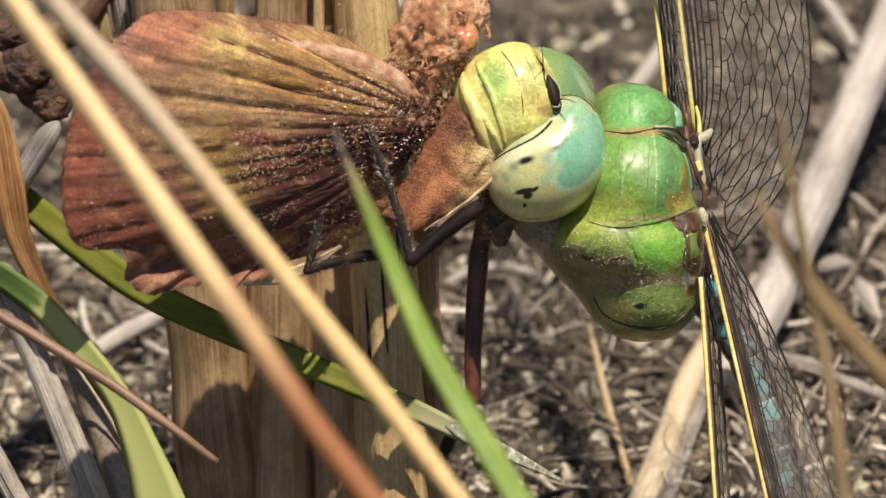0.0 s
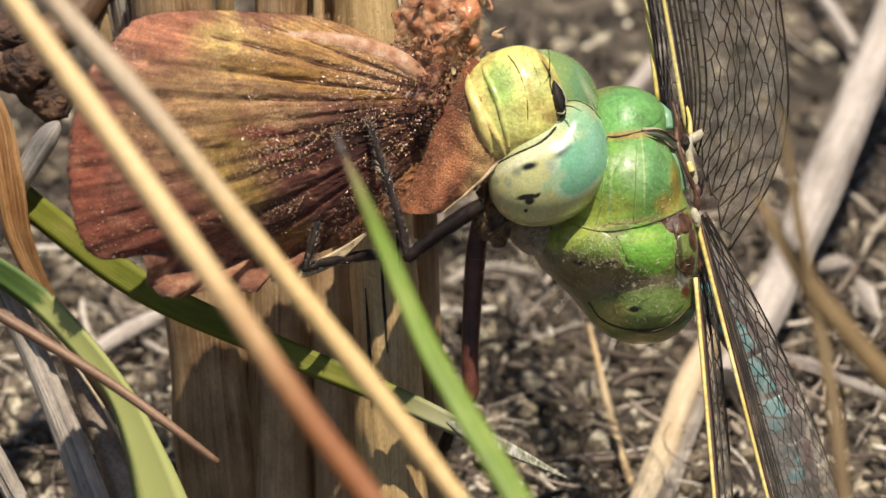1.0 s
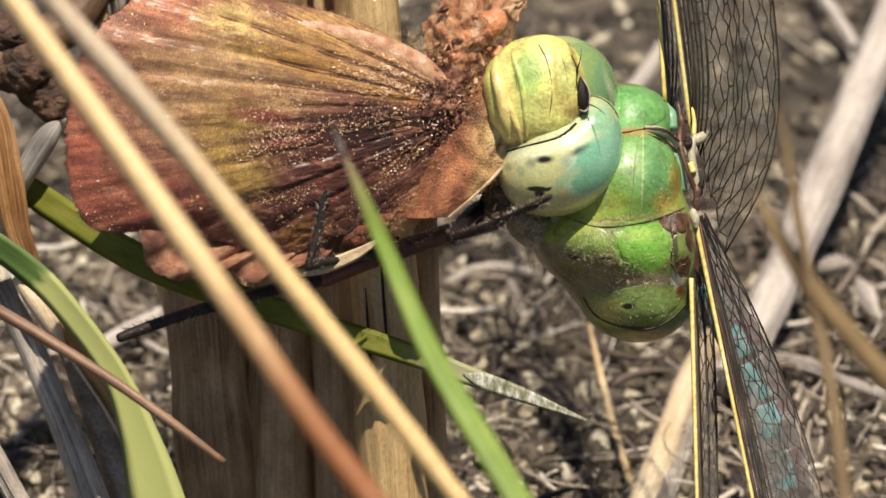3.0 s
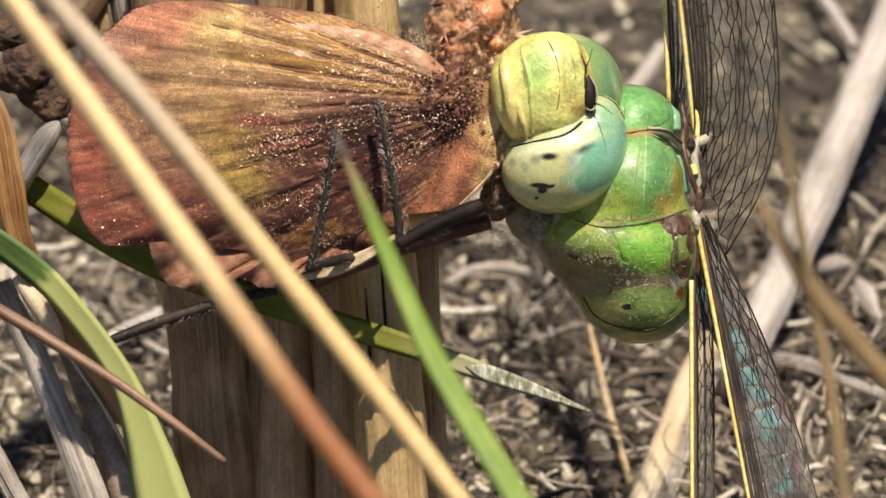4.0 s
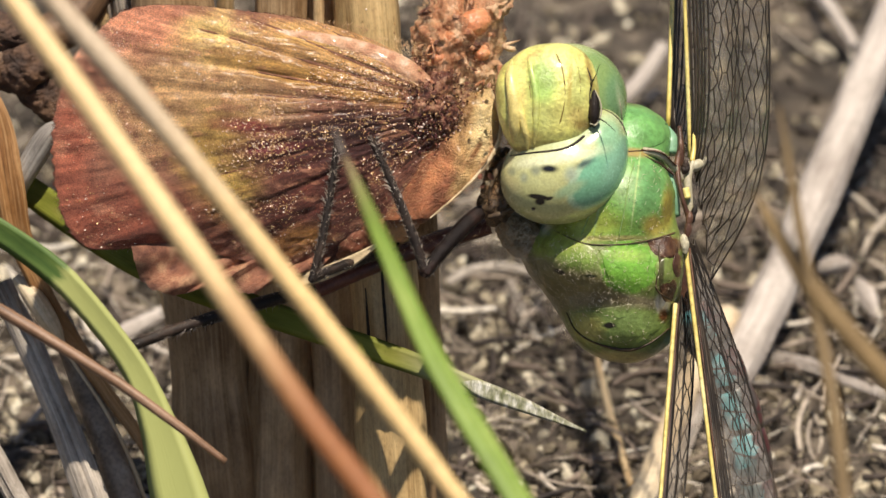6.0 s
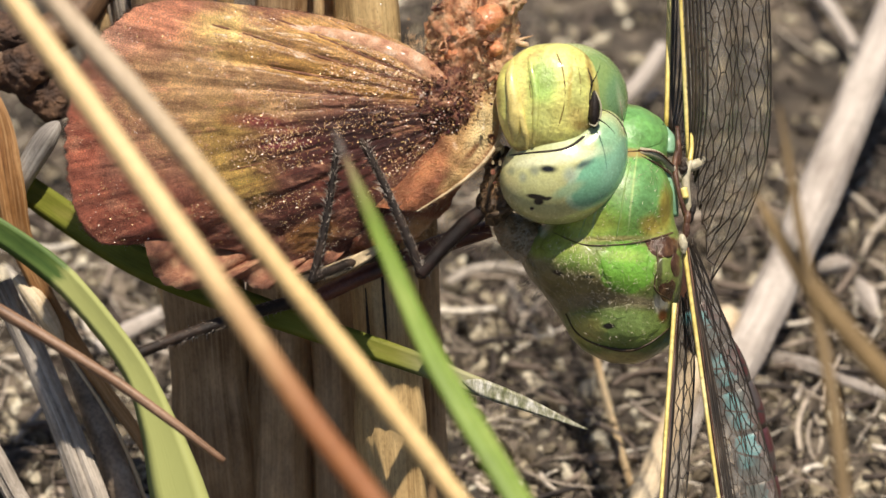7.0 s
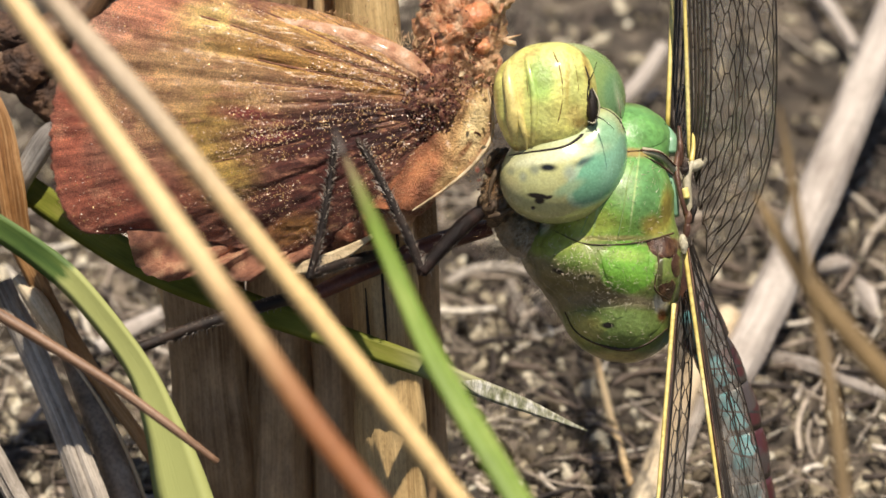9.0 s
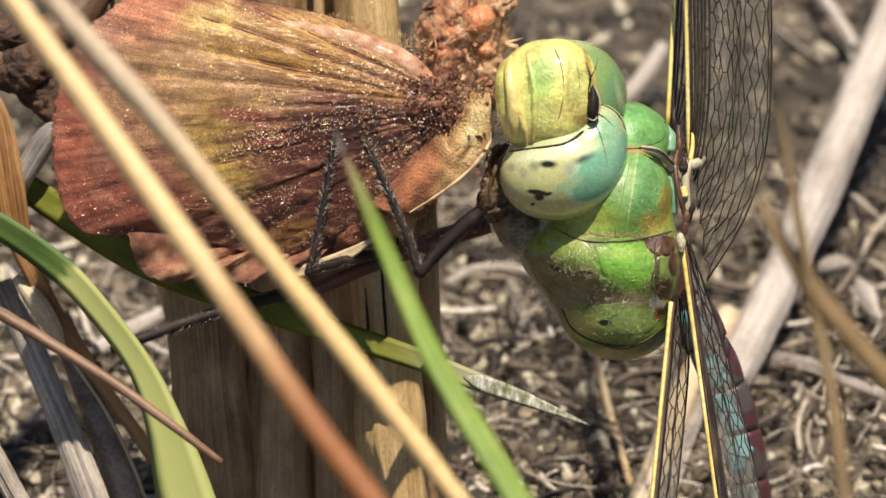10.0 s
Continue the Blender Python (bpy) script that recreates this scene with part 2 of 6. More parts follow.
def ellipsoid(bm, centre, radii, turn=0.0, segments=40, lumps=0.0, tip=0.0):
    """An ellipsoid about P(*centre); radii: two in sheet units, one in millimetres; turn in degrees on the sheet, tip about its long axis."""
    m = basis(*centre) @ pose(0, 0, 0, 0, tip, turn) @ Matrix.Diagonal((radii[0] * UNIT, radii[1] * UNIT, radii[2] * MM, 1))
    made = bmesh.ops.create_uvsphere(bm, u_segments=segments, v_segments=segments // 2, radius=1.0)["verts"]
    for v in made:
        v.co = m @ v.co
        if lumps:
            v.co += (v.co - P(*centre)).normalized() * ((noise.noise(v.co * 700) + 0.55 * noise.noise(v.co * 2100) + 0.3 * noise.noise(v.co * 5200)) * lumps * MM)
    return bm


SHEET = UNIT / MM


def field(x, y, z, solids, soft):
    """Signed distance, roughly, from softly joined ellipsoids; x, y, z in millimetres on the sheet."""
    out = None
    for (ca, cb, cc), (ra, rb, rc), turn in solids:
        t = radians(turn)
        dx, dy, dz = x - ca * SHEET, y + cb * SHEET, z - cc
        px, py = dx * math.cos(t) + dy * math.sin(t), dy * math.cos(t) - dx * math.sin(t)
        px, py, pz = px / (ra * SHEET), py / (rb * SHEET), dz / rc
        k0 = np.sqrt(px * px + py * py + pz * pz) + 1e-9
        k1 = np.sqrt((px / (ra * SHEET)) ** 2 + (py / (rb * SHEET)) ** 2 + (pz / rc) ** 2) + 1e-9
        d = k0 * (k0 - 1) / k1
        if out is None:
            out = d
        else:
            h = np.clip(0.5 + 0.5 * (out - d) / soft, 0, 1)
            out = out * (1 - h) + d * h - soft * h * (1 - h)
    return out


def front(a, b, solids, soft=0.05):
    """How near to the lens the front of softly joined ellipsoids comes at a, b."""
    z = np.arange(7.0, -14.0, -0.03)
    f = field(np.full_like(z, a * SHEET), np.full_like(z, -b * SHEET), z, solids, soft)
    inside = np.nonzero(f < 0)[0]
    return float(z[inside[0]]) if len(inside) else min(c[0][2] for c in solids)


def blob(solids, centre, soft, segments=120, lumps=0.0):
    """One smooth skin round softly joined ellipsoids, seen from a centre inside them."""
    bm = bmesh.new()
    bmesh.ops.create_uvsphere(bm, u_segments=segments, v_segments=segments // 2, radius=1.0)
    dirs = np.array([v.co for v in bm.verts])
    c = np.array((centre[0] * SHEET, -centre[1] * SHEET, centre[2]))
    lo, reach = np.zeros(len(dirs)), np.arange(0.2, 13.0, 0.2)
    for r in reach:
        q = c + dirs * r
        lo = np.where(field(q[:, 0], q[:, 1], q[:, 2], solids, soft) < 0, r, lo)
    hi = lo + 0.2
    for _ in range(8):
        mid = (lo + hi) / 2
        q = c + dirs * mid[:, None]
        inn = field(q[:, 0], q[:, 1], q[:, 2], solids, soft) < 0
        lo, hi = np.where(inn, mid, lo), np.where(inn, hi, mid)
    q = c + dirs * lo[:, None]
    for v, (x, y, z) in zip(bm.verts, q):
        d = Vector((x - c[0], y - c[1], z - c[2])).normalized()
        q = Vector((x, y, z)) + d * lumps * (noise.noise(Vector((x, y, z)) * 0.75) + 0.4 * noise.noise(Vector((x, y, z)) * 2.2))
        v.co = P(q.x / SHEET, -q.y / SHEET, q.z)
    return bm


def draped(bm, ab, solids, radii, lift=0.03, steps=8, section=SQUARE, soft=0.05):
    """A thin line laid on the front of ellipsoids through places (a, b)."""
    flat = curve([(a, b, 0) for a, b in ab], steps)
    rr = [q.x for q in curve([(r, 0, 0) for r in radii], steps)]
    return sweep(bm, [P(p.x, p.y, front(p.x, p.y, solids, soft) + lift) for p in flat], [max(r, 0.01) for r in rr], section)


def rooted(points, lean=0.7):
    """The points with one more, where the line, bending down, meets the ground."""
    s = (points[-1] - points[-2]).normalized()
    on = points[-1] + s * min(0.007, (points[-1].z * 0.4) / max(0.05, -s.z))
    d = (s + Vector((0, 0, -lean))).normalized()
    if d.z > -0.2:
        d = (d + Vector((0, 0, -1))).normalized()
    return [*points, on, on + d * ((on.z + 0.001) / -d.z)]


def ground_point(a, b, lift=0.0):
    """Where the line of sight through the sheet's place a, b meets the ground, lifted by lift millimetres."""
    d = P(a, b) - EYE
    return EYE + d * ((lift * MM - EYE.z) / d.z)


# ---- ground ----
def relief(x, y):
    p = Vector((x, y, 0))
    near = max(0.0, 1 - math.hypot(x, y - 0.02) / 0.25)
    return near * (0.0016 * noise.noise(p * 110) + 0.0011 * noise.noise(p * 330) + 0.0006 * noise.noise(p * 900)) - 0.0008 * near


def ground():
    bm = bmesh.new()
    n = 190
    u = np.linspace(-1, 1, n)
    xs = 0.05 * u + 400 * u ** 21
    ys = 0.025 + 0.06 * u + 400 * u ** 21
    grid = [[bm.verts.new((x, y, relief(x, y))) for x in xs] for y in ys]
    for i in range(n - 1):
        for k in range(n - 1):
            bm.faces.new((grid[i][k], grid[i][k + 1], grid[i + 1][k + 1], grid[i + 1][k]))
    ob = part("ground", bm, M_SOIL)
    return tagged(ob, "dark crumbly soil strewn with dry plant litter", "ground", kind="structure")


def litter():
    rnd = random.Random(4)
    pale, dark = bmesh.new(), bmesh.new()
    for _ in range(6600):
        x, y = rnd.uniform(-0.045, 0.045), rnd.uniform(-0.005, 0.085)
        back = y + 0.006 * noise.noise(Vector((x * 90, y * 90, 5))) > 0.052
        if back and rnd.random() < 0.45:
            continue
        z = relief(x, y) + rnd.uniform(0.0002, 0.0022)
        turn, length, bend = rnd.uniform(0, math.tau), rnd.uniform(0.001, 0.0062), rnd.choice((0, 0.1, -0.2, 0.3, -0.4, 0.6, -0.8, 1.1)) * rnd.uniform(0.5, 1)
        tilt = rnd.uniform(-0.25, 0.25)
        r = rnd.choice((0.025, 0.03, 0.035, 0.04, 0.05, 0.06, 0.07, 0.09, 0.12, 0.2))
        pts = []
        p = Vector((x, y, z))
        for k in range(5):
            pts.append(p.copy())
            p += Vector((math.cos(turn), math.sin(turn), tilt)) * (length / 4)
            turn += bend * 0.5
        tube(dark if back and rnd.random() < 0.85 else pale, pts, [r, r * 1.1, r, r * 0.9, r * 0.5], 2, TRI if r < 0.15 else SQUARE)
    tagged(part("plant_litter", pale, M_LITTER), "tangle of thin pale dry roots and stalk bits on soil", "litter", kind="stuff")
    tagged(part("dark_litter", dark, M_LITTER_DARK), "tangle of dark brown roots on soil", "litter", kind="stuff")
    bm = bmesh.new()
    for _ in range(17000):
        x, y = rnd.uniform(-0.045, 0.045), rnd.uniform(-0.005, 0.085)
        if y > 0.05 and rnd.random() < 0.6:
            continue
        s = rnd.choice((0.00012, 0.00016, 0.0002, 0.0002, 0.00025, 0.0003, 0.00035, 0.00045, 0.0006))
        grain(bm, Vector((x, y, relief(x, y) + s * 0.3)), s, rnd, (rnd.uniform(0.7, 1.8), 1, rnd.uniform(0.15, 0.8)))
    tagged(part("soil_crumbs", bm, M_CRUMB, smooth=False), "brown and beige crumbs of soil and chaff", "soil", kind="stuff")


# ---- sticks, reeds and straws that stand still ----
def cracked(seed, n=26, depth=0.22):
    """A round section with uneven ridges and deep narrow cracks."""
    rnd = random.Random(seed)
    return [(q * math.cos(k * math.tau / n), q * math.sin(k * math.tau / n)) for k, q in ((k, rnd.uniform(0.94, 1.04) - (depth if rnd.random() < 0.22 else 0)) for k in range(n))]


def stalk(name, pts, radii, material, label, category="stalk", group="", wobble=0.25, seed=0, steps=7):
    bm = bmesh.new()
    weathered = material in (M_GREY_STICK, M_PALE_STICK, M_REED, M_REED_DARK)
    tube(bm, pts, radii, steps, cracked(seed) if weathered else ROUND, None, wobble, seed)
    return single(name, bm, material, label, category, group, smooth=not weathered)


def reeds():
    """Cut dry reed stalks behind the moth; each leans back a little and stands on the ground."""
    rows = ((378, 700, -14.0, 292, -30, -7.0, 2.55, M_REED_DARK, "thick brown dry reed stalk behind the moth"),
            (492, 760, -14.5, 505, -30, -7.5, 2.0, M_REED_DARK, "brown dry reed stalk between two others"),
            (592, 760, -14.5, 570, -30, -9.5, 1.5, M_REED_DARK, "narrow dark reed stalk set back in shade"),
            (693, 760, -9.3, 640, -30, -6.5, 2.05, M_REED, "golden dry reed stalk with lengthwise splits"),
            (768, 760, -14.0, 745, 200, -10.5, 0.75, M_REED_DARK, "thin dark reed stalk"))
    for i, (a, b, c, a2, b2, c2, r, m, label) in enumerate(rows):
        top, low = P(a2, b2 - (120 if b2 < 0 else 0), c2 + 1), P(a, b, c)
        pts = rooted([top, top.lerp(low, 0.5), low], 0.35)
        pts.reverse()
        bm = bmesh.new()
        tube(bm, pts, [r * 1.06, r * 1.03, r, r * 0.95, r * 0.9], 12, cracked(i + 20, 40, 0.035), None, 0.15, i)
        ob = single("reed_stalk", bm, m, label, "reed", "reed stalks behind the moth")
        for k in range(3 if m is M_REED else 0):
            bm = bmesh.new()
            off = (RIGHT * (-0.5 + 0.5 * k) + TOWARD * 0.84).normalized() * (r * 0.98 * MM)
            p0, p1 = pts[2].lerp(pts[3], 0.1 + 0.2 * k) + off, pts[2].lerp(pts[3], 0.55 + 0.2 * k) + off
            tube(bm, [p0, p0.lerp(p1, 0.5), p1], [0.03, 0.11, 0.03], 6, SQUARE, None, 0.1, k)
            part("split", bm, M_CRACK, ob, "dark lengthwise crack")


M_CRACK = mottled("dark_crack", (0.012, 0.008, 0.006), (0.02, 0.014, 0.01), (0.04, 0.03, 0.02), rough=0.9)
M_STRAW_A = straw_material("red_gold_straw", (0.72, 0.52, 0.26), (0.27, 0.1, 0.032), (0.5, 0.28, 0.1), (24.0, 40.0))
M_STRAW_B = straw_material("pale_gold_straw", (0.5, 0.39, 0.27), (0.72, 0.5, 0.22), (0.76, 0.58, 0.32), (14.0, 30.0))


def near_straws():
    for name, pts, radii, m, label in (
            ("dry_straw", [(-60, -120, 58), (30, 10, 59), (230, 290, 62), (430, 570, 67), (560, 760, 71), (660, 890, 74), (760, 1030, 77), (860, 1170, 80)],
             (0.43, 0.58, 0.65, 0.69, 0.72, 0.75, 0.77, 0.77), M_STRAW_A, "golden dry straw reddening towards its lower end"),
            ("dry_straw", [(10, -120, 52), (95, 0, 52), (300, 235, 53), (520, 505, 54), (700, 735, 55), (815, 885, 56), (930, 1030, 57), (1040, 1170, 58)],
             (0.53, 0.65, 0.63, 0.61, 0.58, 0.53, 0.53, 0.53), M_STRAW_B, "pale golden dry straw across the moth")):
        w = rooted([P(*q) for q in pts], 0.9)
        stalk(name, w, (*radii, radii[-1], radii[-1]), m, label, "straw", "dry straws before the moth", 0.12, 3, 8)
    # thin brown stem with a blunt tip
    bm = bmesh.new()
    tube(bm, [P(-260, 400, 9), P(0, 546, 9), P(180, 655, 9.5), P(300, 742, 10), P(400, 819, 10)], (0.36, 0.36, 0.33, 0.29, 0.23), 8, ROUND, None, 0.14, 8)
    root = rooted([P(-100, 490, 9), P(-260, 400, 9)], 1.5)
    tube(bm, [root[3], root[2], root[1]], (0.4, 0.37, 0.36), 8)
    return single("thin_stem", bm, M_REDTWIG, "thin reddish-brown dry stem ending in a blunt tip", "stem", origin=basis(0, 546, 9))


def side_sticks():
    g = ground_point
    rows = (("dry_stick", [g(1290, 680, 1.0), g(1350, 560, 2.2), g(1450, 330, 5), g(1545, 110, 8), g(1640, -120, 11)], (1.28, 1.33, 1.36, 1.3, 1.15), M_PALE_STICK, "thick pale weathered stick leaning up from the soil"),
            ("dry_stick", [g(1110, 960, 1.1), g(1150, 850, 1.2), g(1215, 690, 1.6), g(1290, 560, 2.2)], (0.85, 0.95, 0.9, 0.8), M_TANSTALK, "pale tan dry stalk lying on the soil"),
            ("dry_stick", [g(1165, 900, 0.8), g(1200, 800, 0.9), g(1260, 650, 1.2)], (0.7, 0.7, 0.6), M_GREY_STICK, "grey-tan dry stalk lying on the soil"),
            ("bent_stem", [P(1335, 345, 56), P(1368, 405, 58), P(1425, 495, 61), P(1500, 590, 64), P(1600, 705, 68)], (0.06, 0.36, 0.52, 0.58, 0.58), M_OLIVETWIG, "thin brown bent dry stem with a broken end"),
            ("thin_stem", [P(1378, 190, 60), P(1405, 330, 61), P(1440, 520, 62), P(1470, 700, 64), P(1495, 900, 66)], (0.05, 0.26, 0.34, 0.38, 0.42), M_OLIVETWIG, "thin grey-brown dry stem standing in the litter"),
            ("dry_twig", [g(1370, 632, 0.7), g(1430, 648, 1.0), g(1500, 675, 1.0), g(1600, 715, 0.6)], (0.35, 0.5, 0.45, 0.35), M_PALE_STICK, "whitish dry twig lying on the soil"),
            ("dry_twig", [g(1095, 185, 1.5), g(1135, 140, 2.5), g(1175, 80, 4)], (0.5, 0.5, 0.45), M_PALE_STICK, "short pale twig on the soil"),
            ("dry_twig", [g(1435, -30, 1.5), g(1475, 20, 2.2), g(1515, 82, 1.5)], (0.4, 0.4, 0.35), M_PALE_STICK, "short pale twig on the soil"),
            ("dry_twig", [g(1040, 575, 3.0), g(1062, 660, 2.4), g(1095, 780, 1.0), g(1118, 860, 0.6)], (0.1, 0.22, 0.26, 0.24), M_STRAW, "thin straw-coloured dry stem on the soil"),
            ("dry_twig", [g(790, 500, 0.8), g(830, 478, 1.2), g(890, 470, 1.2), g(960, 485, 0.8)], (0.25, 0.3, 0.28, 0.22), M_GREY_STICK, "curved thin grey root on the soil"),
            ("dry_twig", [g(905, 500, 0.7), g(925, 545, 0.9), g(955, 600, 0.6)], (0.25, 0.3, 0.2), M_GREY_STICK, "thin grey root on the soil"),
            ("dry_stalk", [P(0, 500, -12), P(60, 620, -11.5), P(112, 745, -11), P(162, 882, -10.5), P(215, 1020, -10)], (0.75, 0.85, 0.92, 0.97, 0.97), M_GREY_STICK, "grey weathered stalk with lengthwise cracks"),
            ("dry_stalk", [P(105, 560, -13), P(146, 660, -13), P(184, 770, -12.5), P(222, 882, -12), P(265, 1010, -11.5)], (0.8, 0.85, 0.9, 0.95, 0.95), M_BROWN_STICK, "smooth grey-brown stalk beside another"),
            ("dry_stalk", [P(-40, 760, -11), P(0, 830, -10.5), P(40, 900, -10)], (0.6, 0.65, 0.7), M_GREY_STICK, "grey weathered stalk low in the litter"),
            ("papery_sheath", [P(28, 488, -10.2), P(62, 528, -9.6), P(96, 580, -9.6), P(124, 628, -10)], (0.3, 0.6, 0.5, 0.12), M_TANSTALK, "torn pale papery sheath on a grey stalk"),
            ("dry_stick", [g(170, 620, 1), g(230, 585, 1.6), g(290, 555, 1.2)], (0.6, 0.6, 0.5), M_PALE_STICK, "short pale stick on the soil"),
            ("bark_chip", [g(1440, 486, 0.5), g(1462, 476, 1.0), g(1490, 470, 1.0), g(1520, 478, 0.4)], (0.1, 0.5, 0.6, 0.1), M_PALE_STICK, "pale curled bark chip on the soil"),
            ("bark_chip", [g(1520, 498, 0.7), g(1536, 525, 1.1), g(1552, 562, 0.6)], (0.3, 0.6, 0.2), M_PALE_STICK, "pale bark chip on the soil"),
            ("dry_twig", [g(200, 560, 0.8), g(260, 610, 1), g(320, 640, 0.8)], (0.25, 0.25, 0.2), M_GREY_STICK, "thin grey twig on the soil"),
            ("dry_stick", [P(20, 360, -10), P(38, 318, -9), P(60, 280, -8.5), P(82, 245, -8), P(96, 226, -8), P(102, 217, -8)], (0.6, 0.68, 0.74, 0.7, 0.45, 0.1), M_GREYTWIG, "short pale grey stick end beside the moth"),
            ("dry_stalk", [P(-60, 150, -9), P(20, 90, -10), P(120, 40, -11), P(190, -60, -12)], (1.2, 1.35, 1.3, 1.2), M_DEADBROWN, "dark brown dry stalk with dark leaf clumps for shade"),
            ("dry_stalk", [P(300, 520, -22), P(200, 160, -15), P(168, 20, -12), P(150, -120, -10)], (0.7, 0.7, 0.7, 0.65), M_STRAW, "yellow dry stalk behind the moth"),
            ("dry_stalk", [P(330, 520, -23), P(250, 160, -16), P(215, 20, -13), P(195, -120, -11)], (0.75, 0.75, 0.75, 0.7), M_GREY_STICK, "grey dry stalk behind the moth"),
            ("dry_stalk", [P(360, 520, -22), P(285, 160, -15), P(258, 20, -12), P(240, -120, -10)], (0.75, 0.75, 0.75, 0.7), M_STRAW, "yellow dry stalk behind the moth"),
            ("dry_stalk", [P(380, 520, -24), P(395, 160, -17), P(400, 20, -13), P(398, -120, -11)], (0.55, 0.55, 0.55, 0.5), M_STRAW, "thin yellow dry stalk behind the moth"),
            ("dry_stalk", [P(575, 520, -16), P(568, 160, -7), P(564, 20, -5.2), P(560, -120, -4.5)], (0.28, 0.28, 0.28, 0.26), M_STRAW, "thin yellow dry stalk behind the moth"))
    for i, (name, pts, radii, m, label) in enumerate(rows):
        w = list(pts)
        if max(w, key=lambda p: p.z) is w[0] or w[-1].z < w[0].z:
            w, radii = w[::-1], radii[::-1]
        if w[0].z > 0.0045:                  # the lower end goes down to the ground
            w = rooted(w[::-1], 0.9)[::-1]
            radii = (radii[0], radii[0], *radii)
        made = stalk(name, w, radii, m, label, "chip" if "chip" in name else "sheath" if "sheath" in name else "stick" if "stick" in name or "twig" in name else "stalk", "dry sticks and stalks", 0.25, i)
        # dark clumps added by the brown stalk to fill the gap with shade
        if m is M_DEADBROWN:
            for a, b, c, ra, rb, rc, t in ((38, 118, -9.5, 64, 44, 1.6, 20), (84, 168, -10.5, 52, 48, 1.5, -30), (14, 60, -9.5, 50, 34, 1.4, 10)):
                part("dead_leaf", ellipsoid(bmesh.new(), (a, b, c), (ra, rb, rc), t, 80, 0.4), M_SHADELEAF, made, "dark brown clump that also fills in shade")
    # split brown bark beside the wide leaf
    bm = bmesh.new()
    w = rooted([P(-22, 150, -8), P(0, 230, -8), P(16, 330, -8), P(30, 420, -8.5), P(70, 520, -9.5), P(130, 610, -10.5), P(190, 700, -11.5)], 0.9)
    tube(bm, w, (0.4, 0.8, 0.9, 0.75, 0.6, 0.5, 0.45, 0.45, 0.4), 8, [(-1, 0.3), (-0.6, -0.3), (0, -0.5), (0.6, -0.3), (1, 0.3), (0.5, 0.05), (0, -0.1), (-0.5, 0.05)], RIGHT, 0.3, 5)
    single("split_stalk", bm, M_BARK, "split orange-brown dry stalk shell with frayed edges", "stalk")


# ---- living grass ----
M_BLADE = blade_material("bright_grass", (0.12, 0.19, 0.02), (0.19, 0.29, 0.035), (0.28, 0.37, 0.07), (0.2, 0.13, 0.06), 6.5, 1.5)
# dark greens paint shade into the upper leaf; yellow-green starts at the fold
M_LEAF = blade_material("yellow_green_grass", (0.055, 0.105, 0.025), (0.09, 0.15, 0.035), (0.13, 0.19, 0.045), (0.36, 0.38, 0.13), 11.0, 11.9, 0.3)
M_LONG = blade_material("dull_grass", (0.1, 0.115, 0.017), (0.16, 0.17, 0.027), (0.23, 0.215, 0.05), (0.34, 0.33, 0.18), 32, 36, 0.12)
M_SILVERTIP = mottled("silvery_dry_tip", (0.16, 0.17, 0.07), (0.4, 0.39, 0.27), (0.8, 0.78, 0.7), 1.2, 5.0, 0.3, 0.14, (2.5, 1.0, 1), Coat_Weight=0.3)
M_DARKTIP = mottled("withered_tip", (0.04, 0.03, 0.025), (0.1, 0.08, 0.07), (0.2, 0.17, 0.14))


def upright_blade():
    """The bright blade before the moth, with its withered tip."""
    bm = bmesh.new()
    pts = [P(606, 268, 50), P(640, 345, 50.5), P(690, 460, 51), P(760, 620, 52), P(840, 760, 53), P(925, 900, 54), P(1010, 1040, 55)]
    w = rooted(pts, 0.8)
    tube(bm, w, (0.1, 0.34, 0.5, 0.64, 0.72, 0.75, 0.76, 0.76, 0.74), 8, KEEL, RIGHT)
    ob = single("grass_blade", bm, M_BLADE, "bright green grass blade with a withered pointed tip", "grass blade")
    bm = bmesh.new()
    tube(bm, [P(590, 226, 50), P(599, 250, 50), P(608, 276, 50.05)], (0.06, 0.17, 0.17), 5)
    part("withered_tip", bm, M_DARKTIP, ob, "dark withered tip")


def wide_leaf():
    """The broad yellow-green leaf, folded where it bends."""
    bm = bmesh.new()
    pts = [P(-160, 330, 3), P(-30, 408, 3), P(58, 470, 3), P(122, 532, 3.3), P(214, 655, 3.6), P(260, 768, 4), P(294, 890, 4.5)]
    w = rooted(pts, 0.6)
    tube(bm, w, (0.82, 0.82, 0.84, 0.8, 0.82, 1.2, 1.75, 1.85, 1.8), 8,
         [(-1, 0.1), (-0.7, 0.0), (-0.35, -0.06), (0, -0.08), (0.35, -0.06), (0.7, 0.0), (1, 0.1), (0.5, 0.04), (0, 0.0), (-0.5, 0.04)],
         (RIGHT * 0.93 + UP * 0.25 + TOWARD * 0.25).normalized())
    ob = single("wide_leaf", bm, M_LEAF, "broad yellow-green grass leaf with lengthwise ribs", "leaf", origin=basis(0, 430, 3))
    return ob


